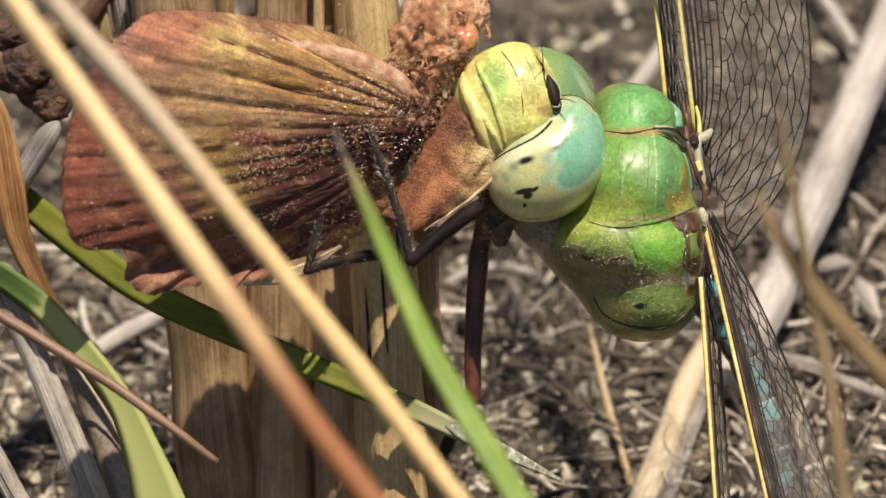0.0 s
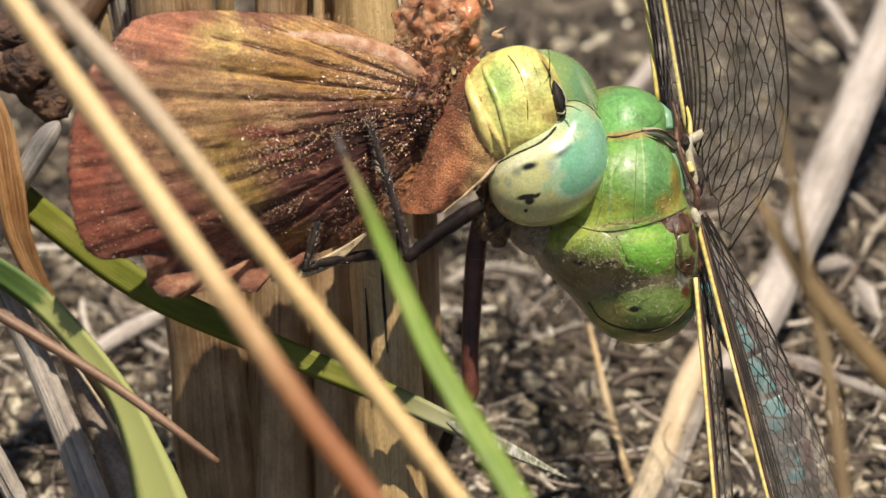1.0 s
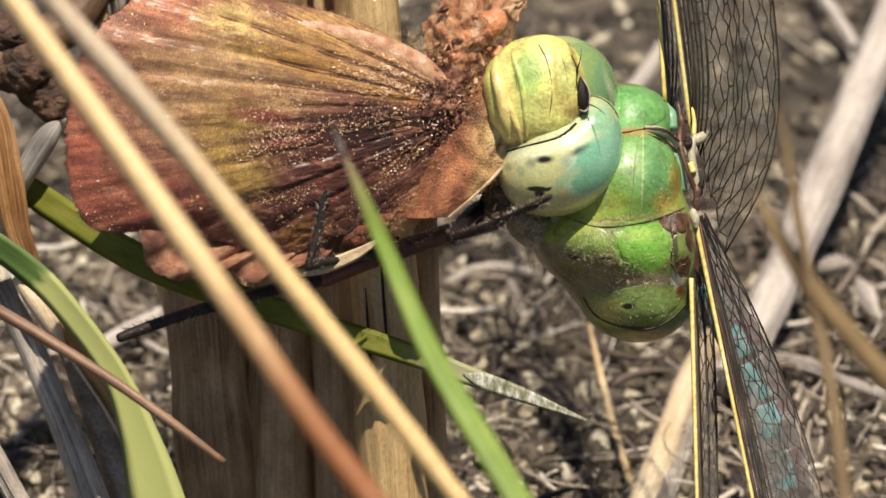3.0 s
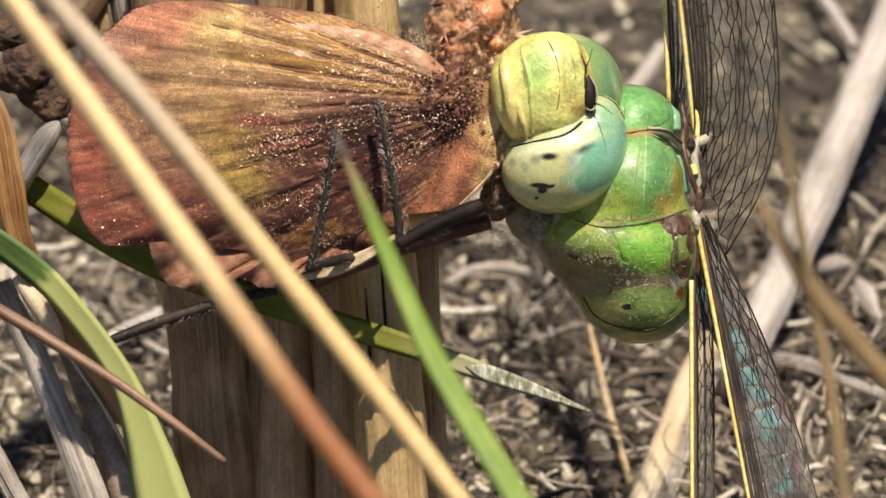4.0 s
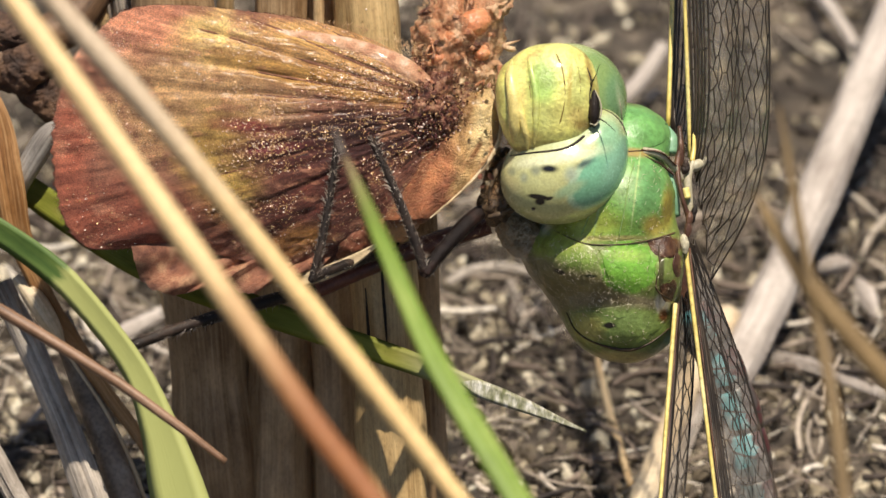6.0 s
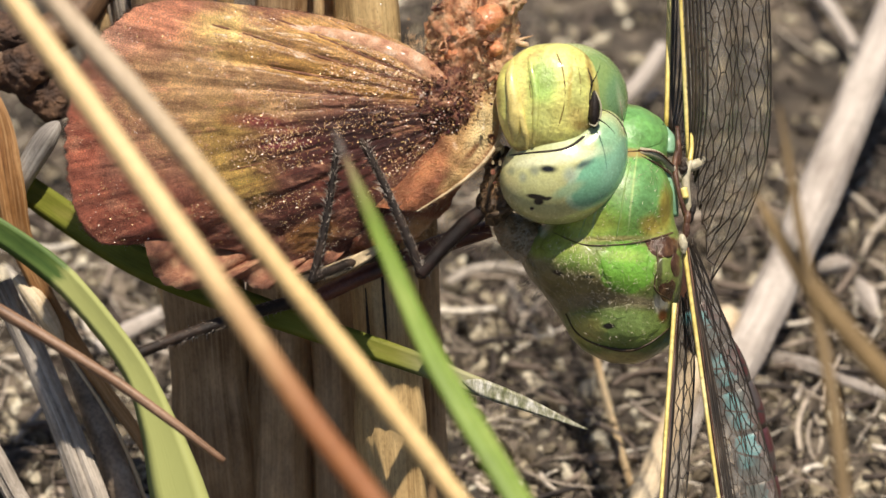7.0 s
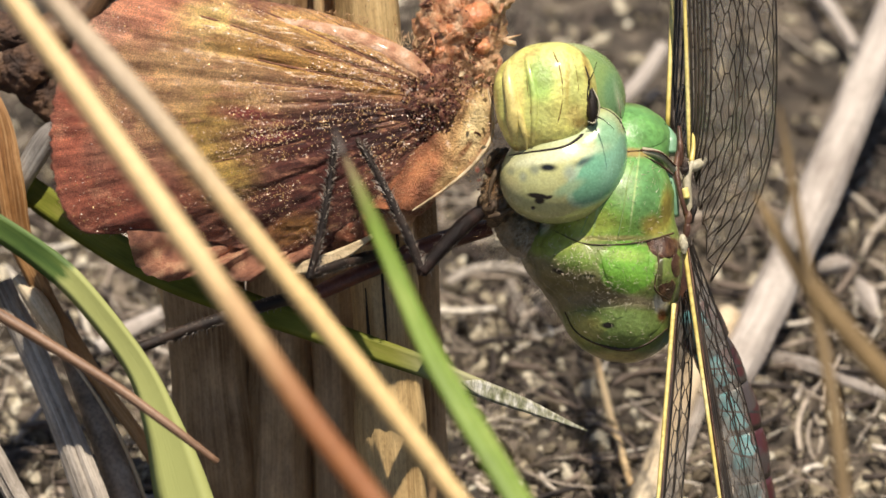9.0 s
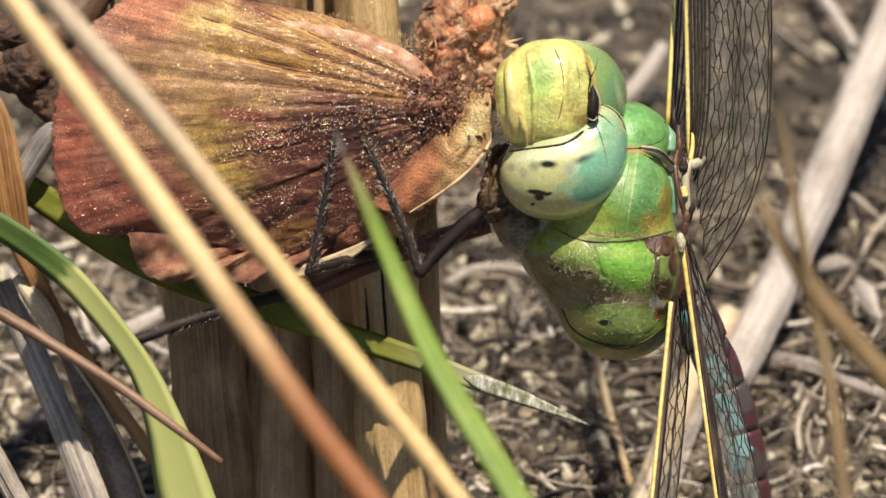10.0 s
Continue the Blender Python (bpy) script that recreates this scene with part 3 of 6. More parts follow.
def long_blade():
    """The long blade under the moth, which the insects pull about."""
    bm = bmesh.new()
    pts = [P(-40, 262, -13), P(65, 342, -10), P(260, 460, -5), P(480, 540, -4.6), P(720, 616, -4.2), P(830, 655, -4), P(930, 690, -3.6), P(1045, 734, -3.2)]
    tube(bm, pts, (0.75, 0.88, 0.92, 0.8, 0.68, 0.58, 0.4, 0.04), 10, KEEL, (UP * 0.92 + RIGHT * 0.35).normalized())
    ob = single("long_blade", bm, M_LONG, "long dull green grass blade with a silvery dry tip", "grass blade", origin=basis(-40, 262, -5))
    side = (UP * 0.92 + RIGHT * 0.35).normalized()
    tip = [P(822, 652.5, -3.97), P(858, 665, -3.85), P(935, 692, -3.5), P(1047, 735, -3.1)]
    part("dry_tip", tube(bmesh.new(), tip, (0.04, 0.5, 0.42, 0.03), 10, KEEL, side), M_SILVERTIP, ob, "silvery dry tip")
    return ob


# ---- dragonfly ----
def shiny(name, base, spots, rough=0.3, coat=0.4, fine=9.0, depth=0.012, tone=0.35, warp=0.5, gleam=0.22):
    """Insect cuticle: a base colour with soft fields (x, y in own millimetres, sizes, soft edge, colour, turn), mottling at three scales and gloss."""
    n = Nodes(name)
    f = n.noise(fine, 4.0, 0.6)
    g = n.noise(0.9, 4.0, 0.6)
    h = n.noise(2.6, 4.0, 0.65)
    col = n.mix(0.0, rgb(*base), rgb(*base))
    for x, y, sx, sy, lo, hi, c, *turn in spots:
        d = n.math("ADD", n.far_from(x, y, sx, sy, *turn), n.math("MULTIPLY", n.math("SUBTRACT", h, 0.5), warp))
        col = n.mix(n.step(d, lo, hi), rgb(*c), col)
    col = n.mix(tone, col, n.ramp(g, [(0.3, rgb(0.66, 0.64, 0.55)), (0.5, rgb(1, 1, 1)), (0.72, rgb(1.3, 1.3, 1.2))]), "MULTIPLY")
    col = n.mix(tone * 0.7, col, n.ramp(h, [(0.32, rgb(0.72, 0.68, 0.6)), (0.5, rgb(1, 1, 1)), (0.7, rgb(1.22, 1.22, 1.2))]), "MULTIPLY")
    col = n.mix(0.35, col, n.ramp(f, [(0.35, rgb(0.62, 0.6, 0.58)), (0.6, rgb(1.18, 1.18, 1.18))]), "MULTIPLY")
    gloss = n.math("ADD", rough - 0.1, n.math("MULTIPLY", h, 0.22))
    both = n.math("ADD", f, n.math("MULTIPLY", h, 0.7))
    return n.done(col, gloss, both, depth, Coat_Weight=coat, Coat_Roughness=gleam, Specular_IOR_Level=0.5)


def mm_from(pa, pb, a, b):
    """Own millimetres of the place a, b for a thing whose origin is at pa, pb."""
    return (a - pa) * UNIT / MM, (pb - b) * UNIT / MM


HEAD_AT = (1020, 250, 0)
BODY_AT = (1225, 345, -7)


def hx(a, b):
    return mm_from(1020, 250, a, b)


def bx(a, b):
    return mm_from(1225, 345, a, b)


CREAM, TEAL, DARK = (0.56, 0.56, 0.25), (0.19, 0.44, 0.27), (0.012, 0.012, 0.01)
M_EYE_NEAR = shiny("near_eye", CREAM, [
    (*hx(1020, 215), 2.4, 0.8, 0.4, 1.5, (0.5, 0.58, 0.34), 20),
    (*hx(925, 262), 1.6, 0.7, 0.3, 1.5, (0.5, 0.52, 0.27)),
    (*hx(905, 330), 0.7, 1.4, 0.4, 1.5, (0.66, 0.62, 0.3)),
    (*hx(1070, 284), 1.42, 2.85, 0.9, 1.04, (0.42, 0.6, 0.38), -42),
    (*hx(1074, 284), 1.2, 2.65, 0.88, 1.04, TEAL, -42),
    (*hx(1078, 225), 0.9, 1.2, 0.4, 1.5, (0.28, 0.5, 0.29)),
    (*hx(1092, 265), 0.5, 1.5, 0.3, 1.6, (0.24, 0.48, 0.32), -25),
    (*hx(1010, 318), 1.0, 0.35, 0.4, 1.4, (0.36, 0.5, 0.28), 30),
    # brightest cream band: highlight on the eye's upper side, painted in
    (*hx(985, 262), 2.4, 0.42, 0.4, 1.6, (0.72, 0.72, 0.46), 12),
    (*hx(930, 300), 0.22, 0.3, 0.3, 1.6, (0.38, 0.4, 0.24)),
    (*hx(908, 290), 0.25, 0.25, 0.3, 1.6, (0.36, 0.38, 0.22)),
    (*hx(973, 283), 0.62, 0.27, 0.35, 1.25, DARK),
    (*hx(950, 287), 0.3, 0.3, 0.2, 1.6, (0.3, 0.32, 0.2)),
    (*hx(1035, 271), 0.62, 0.22, 0.1, 1.6, (0.07, 0.11, 0.09), 28),
    (*hx(1012, 290), 0.4, 0.5, 0.1, 1.6, (0.36, 0.42, 0.3)),
    (*hx(957, 333), 0.82, 0.2, 0.55, 1.0, DARK, -6),
    (*hx(960, 341), 0.36, 0.24, 0.55, 1.1, DARK),
    (*hx(976, 335), 0.28, 0.12, 0.5, 1.2, DARK, 20),
    (*hx(949, 354), 0.15, 0.12, 0.5, 1.2, DARK)], 0.24, 0.8, 7.0, 0.004, 0.3, 0.14, 0.08)
M_EYE_FAR = shiny("far_eye", (0.2, 0.3, 0.1), [
    (*hx(960, 60), 2.6, 0.6, 0.5, 1.6, (0.5, 0.56, 0.24)),
    (*hx(1085, 150), 0.5, 1.4, 0.5, 1.8, (0.14, 0.26, 0.12)),
    (*hx(1102, 180), 0.2, 1.6, 0.5, 1.6, (0.32, 0.42, 0.24), 15)], 0.26, 0.4, 14.0, 0.006, 0.25)
M_FACE = shiny("face", (0.7, 0.67, 0.2), [
    (*hx(955, 130), 0.9, 1.5, 0.4, 1.5, (0.42, 0.6, 0.16)),
    (*hx(950, 195), 0.9, 0.8, 0.3, 1.6, (0.6, 0.62, 0.2)),
    (*hx(912, 160), 0.5, 2.4, 0.4, 1.5, (0.78, 0.68, 0.24)),
    (*hx(930, 235), 0.8, 0.6, 0.3, 1.5, (0.8, 0.68, 0.24)),
    (*hx(1018, 130), 0.6, 1.4, 0.4, 1.5, (0.56, 0.58, 0.18)),
    (*hx(1018, 190), 0.6, 0.6, 0.3, 1.6, (0.62, 0.52, 0.16)),
    (*hx(1036, 105), 0.16, 1.2, 0.4, 1.5, (0.4, 0.3, 0.08), 14),
    (*hx(1030, 205), 0.5, 0.35, 0.3, 1.4, (0.44, 0.32, 0.09)),
    (*hx(992, 238), 1.4, 0.2, 0.4, 1.5, (0.4, 0.32, 0.1)),
    (*hx(1003, 130), 0.14, 1.6, 0.3, 1.5, (0.5, 0.42, 0.1)),
    (*hx(935, 85), 0.7, 0.18, 0.3, 1.5, (0.6, 0.5, 0.16), 30),
    (*hx(940, 252), 1.6, 0.2, 0.5, 1.6, (0.44, 0.33, 0.1))], 0.38, 0.6, 5.0, 0.06, 0.9, 0.6, 0.14)
M_LABRUM = shiny("labrum", (0.74, 0.62, 0.22), [], 0.4, 0.4, 7.0, 0.05, 0.8)
M_DARKCHITIN = mottled("dark_chitin", (0.008, 0.005, 0.004), (0.018, 0.011, 0.008), (0.05, 0.03, 0.02), 0.8, 8.0, 0.5, 0.06, Specular_IOR_Level=0.35)
M_LEGBLACK = mottled("black_leg", (0.006, 0.004, 0.004), (0.014, 0.009, 0.008), (0.04, 0.022, 0.018), 0.8, 8.0, 0.36, 0.08, Specular_IOR_Level=0.16)
M_BROWNCHITIN = mottled("brown_chitin", (0.03, 0.014, 0.01), (0.075, 0.033, 0.021), (0.17, 0.085, 0.05), 0.5, 7.0, 0.38, 0.05)
M_LEGRED = mottled("red_brown_leg", (0.03, 0.01, 0.007), (0.09, 0.026, 0.016), (0.17, 0.06, 0.035), 0.5, 7.0, 0.42, 0.03)
M_HINGE = mottled("dark_brown_hinge", (0.025, 0.011, 0.007), (0.07, 0.03, 0.016), (0.19, 0.1, 0.05), 1.2, 6.0, 0.3, 0.06)
M_BRISTLE = mottled("leg_bristle", (0.06, 0.045, 0.035), (0.24, 0.19, 0.15), (0.6, 0.54, 0.48), 1.0, 8.0, 0.35, 0.005)
M_FSUTURE = mottled("face_suture", (0.1, 0.06, 0.012), (0.18, 0.11, 0.02), (0.3, 0.2, 0.05), 0.8, 8.0, 0.5, 0.01)
M_SUTURE = mottled("brown_suture", (0.02, 0.013, 0.006), (0.05, 0.03, 0.014), (0.13, 0.08, 0.035), 0.8, 8.0, 0.5, 0.01)
M_HAIR = mottled("pale_hair", (0.3, 0.25, 0.16), (0.55, 0.48, 0.34), (0.8, 0.74, 0.6), 1.0, 8.0, 0.4, 0.005)
M_THORAX = shiny("green_thorax", (0.19, 0.25, 0.06), [
    (*bx(985, 470), 3.4, 2.6, 0.7, 1.25, (0.22, 0.2, 0.1)),
    (*bx(1115, 322), 3.4, 2.8, 0.85, 1.12, (0.17, 0.34, 0.065)),
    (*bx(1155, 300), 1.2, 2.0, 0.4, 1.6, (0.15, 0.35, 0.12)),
    # pale field at (1118, 300): the breast's highlight, put into the colour
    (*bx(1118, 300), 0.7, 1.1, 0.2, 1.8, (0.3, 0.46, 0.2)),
    (*bx(1055, 372), 1.9, 0.9, 0.4, 1.6, (0.32, 0.4, 0.065)),
    (*bx(1172, 372), 0.7, 0.7, 0.4, 1.4, (0.36, 0.3, 0.06)),
    (*bx(1195, 340), 0.4, 1.4, 0.4, 1.4, (0.32, 0.27, 0.05)),
    (*bx(1140, 206), 2.6, 1.7, 0.8, 1.2, (0.14, 0.34, 0.1)),
    (*bx(1122, 243), 1.9, 0.28, 0.4, 1.5, (0.36, 0.27, 0.09)),
    (*bx(998, 412), 2.0, 0.9, 0.6, 1.3, (0.29, 0.36, 0.065)),
    (*bx(1045, 440), 1.4, 0.7, 0.4, 1.5, (0.18, 0.27, 0.05)),
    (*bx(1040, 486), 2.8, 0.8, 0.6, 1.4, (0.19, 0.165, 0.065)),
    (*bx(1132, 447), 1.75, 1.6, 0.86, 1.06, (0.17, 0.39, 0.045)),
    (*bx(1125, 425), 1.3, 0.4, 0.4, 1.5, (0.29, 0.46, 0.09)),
    # grey-brown band, its own tone darkened to paint in shade below
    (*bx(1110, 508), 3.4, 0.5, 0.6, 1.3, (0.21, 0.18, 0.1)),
    (*bx(1130, 545), 2.4, 0.9, 0.5, 1.5, (0.18, 0.26, 0.07)),
    (*bx(1062, 560), 1.1, 0.9, 0.4, 1.4, (0.4, 0.38, 0.11)),
    (*bx(1195, 507), 0.5, 0.7, 0.5, 1.2, (0.66, 0.62, 0.5)),
    (*bx(1198, 528), 0.34, 0.5, 0.4, 1.2, (0.16, 0.06, 0.02)),
    (*bx(1103, 551), 0.5, 0.22, 0.5, 1.0, (0.012, 0.01, 0.008)),
    (*bx(1010, 461), 0.4, 0.16, 0.5, 1.2, (0.015, 0.012, 0.01), -20),
    (*bx(1066, 466), 0.45, 0.1, 0.4, 1.3, (0.03, 0.04, 0.015)),
    (*bx(1125, 618), 3.6, 0.85, 0.6, 1.1, (0.5, 0.43, 0.16)),
    (*bx(1130, 645), 3.0, 0.6, 0.5, 1.3, (0.27, 0.23, 0.14)),
    (*bx(1203, 402), 0.95, 0.5, 0.6, 1.2, (0.12, 0.055, 0.02)),
    (*bx(1190, 455), 0.16, 1.7, 0.5, 1.4, (0.08, 0.08, 0.025)),
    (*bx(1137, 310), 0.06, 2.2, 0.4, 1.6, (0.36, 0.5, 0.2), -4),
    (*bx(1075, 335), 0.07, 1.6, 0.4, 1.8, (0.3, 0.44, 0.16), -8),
    (*bx(1100, 397), 2.4, 0.16, 0.4, 1.5, (0.36, 0.35, 0.12), 4)], 0.4, 0.35, 4.5, 0.035, 0.85, 0.5)
M_UNDER = mottled("grey_green_underside", (0.16, 0.13, 0.07), (0.3, 0.26, 0.16), (0.44, 0.39, 0.27), 0.5, 6.0, 0.5, 0.03)
M_BREAST = mottled("furry_breast", (0.2, 0.14, 0.08), (0.42, 0.31, 0.19), (0.62, 0.5, 0.33), 1.2, 9.0, 0.7, 0.1)
M_LIMERIDGE = shiny("lime_ridge", (0.3, 0.46, 0.16), [], 0.4, 0.1)
M_LEGBASE = mottled("leg_base", (0.05, 0.03, 0.018), (0.12, 0.08, 0.045), (0.22, 0.15, 0.09), 0.9, 6.0, 0.6, 0.08)
M_TEALPLATE = shiny("teal_plate", (0.2, 0.38, 0.24), [], 0.45, 0.1)
M_CREAMPLATE = mottled("cream_plate", (0.27, 0.24, 0.15), (0.45, 0.41, 0.29), (0.6, 0.55, 0.42), 0.6, 7.0, 0.45, 0.02)
M_COSTA = mottled("yellow_vein", (0.55, 0.42, 0.1), (0.74, 0.6, 0.2), (0.82, 0.72, 0.36), 0.25, 3.0, 0.35, 0.01)
M_VEIN = mottled("dark_vein", (0.012, 0.009, 0.007), (0.03, 0.022, 0.016), (0.09, 0.065, 0.045), 0.4, 5.0, 0.35, 0.005)


def membrane_material():
    n = Nodes("wing_membrane")
    clear = n.t.nodes.new("ShaderNodeBsdfTransparent")
    clear.inputs[0].default_value = (0.74, 0.71, 0.66, 1)
    mixer = n.t.nodes.new("ShaderNodeMixShader")
    ripple = n.noise(1.2, 3.0, 0.6)
    n.link(n.step(ripple, 0.2, 0.9), mixer.inputs[0])
    fac = n.math("ADD", n.math("MULTIPLY", n.step(ripple, 0.35, 0.75), 0.22), 0.27)
    n.link(fac, mixer.inputs[0])
    n.link(clear.outputs[0], mixer.inputs[1])
    n.done(n.ramp(ripple, [(0.3, rgb(0.22, 0.195, 0.17)), (0.7, rgb(0.42, 0.385, 0.34))]), 0.22, ripple, 0.1)
    n.link(n.bsdf.outputs[0], mixer.inputs[2])
    n.link(mixer.outputs[0], n.t.nodes["Material Output"].inputs[0])
    return n.mat


M_MEMBRANE = membrane_material()


def abdomen_material():
    n = Nodes("blue_abdomen")
    u, v = n.uv_axis(0), n.uv_axis(1)
    wob = n.noise(1.2, 3.0, 0.6)
    edge = n.math("ADD", u, n.math("MULTIPLY", n.math("SUBTRACT", wob, 0.5), 1.4))
    col = n.mix(n.step(edge, 1.5, 1.75), rgb(0.075, 0.02, 0.022), rgb(0.17, 0.54, 0.61))
    col = n.mix(n.step(edge, 3.0, 3.3), col, rgb(0.1, 0.035, 0.035))
    seam = n.math("ABSOLUTE", n.math("SUBTRACT", v, 1.3))
    col = n.mix(n.step(n.math("ADD", seam, n.math("MULTIPLY", wob, 0.4)), 1.32, 1.5), col, rgb(0.03, 0.02, 0.016))
    cross = n.math("ABSOLUTE", n.math("SUBTRACT", n.math("ADD", v, n.math("MULTIPLY", u, 0.35)), 2.1))
    col = n.mix(n.step(cross, 0.1, 0.05), col, rgb(0.03, 0.03, 0.03))
    col = n.mix(n.math("MULTIPLY", n.step(n.noise(0.55, 2.0, 0.5), 0.47, 0.56), 0.85), col, rgb(0.07, 0.06, 0.055))
    return n.done(col, 0.36, n.noise(8.0), 0.015, Coat_Weight=0.3)


M_ABDOMEN = abdomen_material()

EYE_N = ((1000, 287, 1.0), (114, 91, 3.1), 20)
EYE_UP = ((1064, 226, 0.3), (46, 56, 2.7), 0)
EYE_F = ((1005, 158, -1.6), (103, 100, 3.2), 0)
CLYP = ((950, 161, 2.35), (68, 97, 1.75), 0)
FRON = ((998, 153, 2.25), (60, 91, 1.8), 0)
LABR = ((914, 178, 1.7), (27, 76, 1.4), 14)
MESO = ((1106, 325, -1.5), (106, 92, 3.6), 0)
SHOU = ((1124, 214, -3.8), (78, 60, 3.0), -12)
LOWR = ((1080, 440, -2.2), (126, 72, 3.9), -14)
META = ((1122, 524, -3.9), (104, 88, 3.9), -18)
UNDR = ((1008, 455, -5.4), (98, 42, 3.6), -47)
HING = ((1194, 436, -2.6), (38, 72, 3.2), -4)
CORE = ((1106, 370, -5.0), (82, 180, 6.0), -3)
SOFT = 1.5


def solid(s, **more):
    return ellipsoid(bmesh.new(), s[0], s[1], s[2], **more)


def plate(edge, solids, lift, soft):
    """A thin cuticle plate with a rolled edge, laid on softly joined ellipsoids inside a closed line."""
    bm = bmesh.new()
    line = curve([(a, b, 0) for a, b in edge + edge[:1]], 6)[:-1]
    mid = sum(line, Vector()) / len(line)
    rows = []
    for r in (0.15, 0.3, 0.45, 0.6, 0.72, 0.82, 0.9, 0.96, 1.0):
        ring = [mid.lerp(p, r) for p in line]
        rows.append([bm.verts.new(P(p.x, p.y, front(p.x, p.y, solids, soft) + lift * (1 - r ** 7) - (0.08 if r == 1.0 else 0) + 0.02 * noise.noise(p * 0.05))) for p in ring])
    n = len(line)
    bm.faces.new(rows[0])
    for i in range(len(rows) - 1):
        for k in range(n):
            bm.faces.new((rows[i][k], rows[i][(k + 1) % n], rows[i + 1][(k + 1) % n], rows[i + 1][k]))
    return bm


def hairs(bm, roots, way, length, spread, rnd, r=0.012):
    """Short tapering hairs from root points, in millimetres."""
    for p in roots:
        d = (way + Vector((rnd.gauss(0, 1), rnd.gauss(0, 1), rnd.gauss(0, 1))) * spread).normalized()
        ln = length * rnd.uniform(0.5, 1.3) * MM
        q = p + d * ln
        s = d.orthogonal().normalized()
        t = d.cross(s)
        base = [bm.verts.new(p + (s * x + t * y) * (r * MM)) for x, y in TRI]
        end = bm.verts.new(q)
        for i in range(3):
            bm.faces.new((base[i], base[(i + 1) % 3], end))


def wing(body, origin, span, chord, length, width, lobe, rows, label, seed, grow=(0.5, 0.3)):
    """A wing: clear membrane, yellow leading vein, dark lengthwise veins and a net of small ones. span and chord are unit vectors on the sheet's axes."""
    rnd = random.Random(seed)
    sv, cv = VIEW @ Vector(span).normalized(), VIEW @ Vector(chord).normalized()
    nv = sv.cross(cv).normalized()
    root = P(*origin)

    def wide(s):
        x = s / length
        return width * max(0.02, math.tanh(grow[0] + grow[1] * s) * (1 - max(0.0, (x - 0.55) / 0.45) ** 2.2))

    def at(s, f):
        w = wide(max(s, 0.0))
        drop = -lobe * (f ** 1.3) * max(0.0, 1 - s / 9.0)
        ripple = 0.16 * math.sin(f * 16) * min(1, max(s, 0) / 3)
        return root + (sv * (s + drop) + cv * (w * f + 0.02 * s * (1 - f)) + nv * ripple) * MM

    cols = int(length / 0.66)
    ss = [i * length / cols for i in range(cols + 1)]
    straight = [0.0, 0.03, 0.07, 0.11, 0.16, 0.22, 0.29]
    lines = len(straight)
    ff = straight + [0.29 + 0.71 * (k + 1) / rows for k in range(rows)]
    pts = []
    for j, f in enumerate(ff):
        line = []
        for i, s in enumerate(ss):
            zig = 0.0 if j < lines or j == len(ff) - 1 else (0.27 * (1 if (i + j) % 2 else -1) + rnd.uniform(-0.2, 0.2)) * (0.71 / rows)
            line.append(at(s + (rnd.uniform(-0.25, 0.25) if j >= lines else 0), f + zig))
        pts.append(line)
    bm = bmesh.new()
    grid = [[bm.verts.new(p) for p in line] for line in pts]
    for j in range(len(ff) - 1):
        for i in range(cols):
            bm.faces.new((grid[j][i], grid[j][i + 1], grid[j + 1][i + 1], grid[j + 1][i]))
    made = part("wing", bm, M_MEMBRANE, body, label, basis(*origin))
    made.visible_shadow = False
    bm = bmesh.new()
    sweep(bm, [p - cv * 0.0001 for p in pts[0]], [0.15 - 0.1 * i / cols for i in range(cols + 1)], [(math.cos(k * math.tau / 6), math.sin(k * math.tau / 6)) for k in range(6)])
    part("leading_vein", bm, M_COSTA, made, "pale yellow leading vein")
    for j in range(1, lines):
        part("main_vein", sweep(bmesh.new(), pts[j], [(0.1 if j < 4 else 0.07) - 0.04 * i / cols for i in range(cols + 1)], SQUARE), M_VEIN, made, "dark brown lengthwise vein")
    part("main_vein", sweep(bmesh.new(), [p + nv * 0.00014 + cv * 0.0001 for p in pts[0]], [0.07] * (cols + 1), SQUARE), M_BROWNCHITIN, made, "dark brown lengthwise vein")
    bm = bmesh.new()
    thick = [0.046 if s < 12 else 0.025 for s in ss]
    for j in range(lines, len(ff)):
        sweep(bm, pts[j], [0.065] * (cols + 1) if j == len(ff) - 1 else thick, TRI, caps=False)
    sweep(bm, [line[0] for line in pts], [0.06] * len(pts), TRI, caps=False)
    for j in range(len(ff) - 1):
        for i in range(1, cols):
            if j < lines - 1:
                u = rnd.random()
                p, q = pts[j][i].lerp(pts[j][i + 1], u), pts[j + 1][i].lerp(pts[j + 1][i + 1], min(1.0, u + 0.15))
                if rnd.random() < 0.45:
                    continue
            elif (i + j) % 2:
                p, q = pts[j][i], pts[j + 1][i]
            else:
                continue
            if (q - p).length > 1e-5 and rnd.random() < 0.93:
                sweep(bm, [p, q], [thick[i] * 0.85] * 2, TRI, caps=False)
    part("vein_net", bm, M_VEIN, made, "fine dark net of veins", kind="stuff")
    return made


def limb_pose(p, q):
    x = (q - p).normalized()
    z = (TOWARD - x * TOWARD.dot(x)).normalized()
    return Matrix.Translation(p) @ Matrix((x, z.cross(x), z)).transposed().to_4x4()


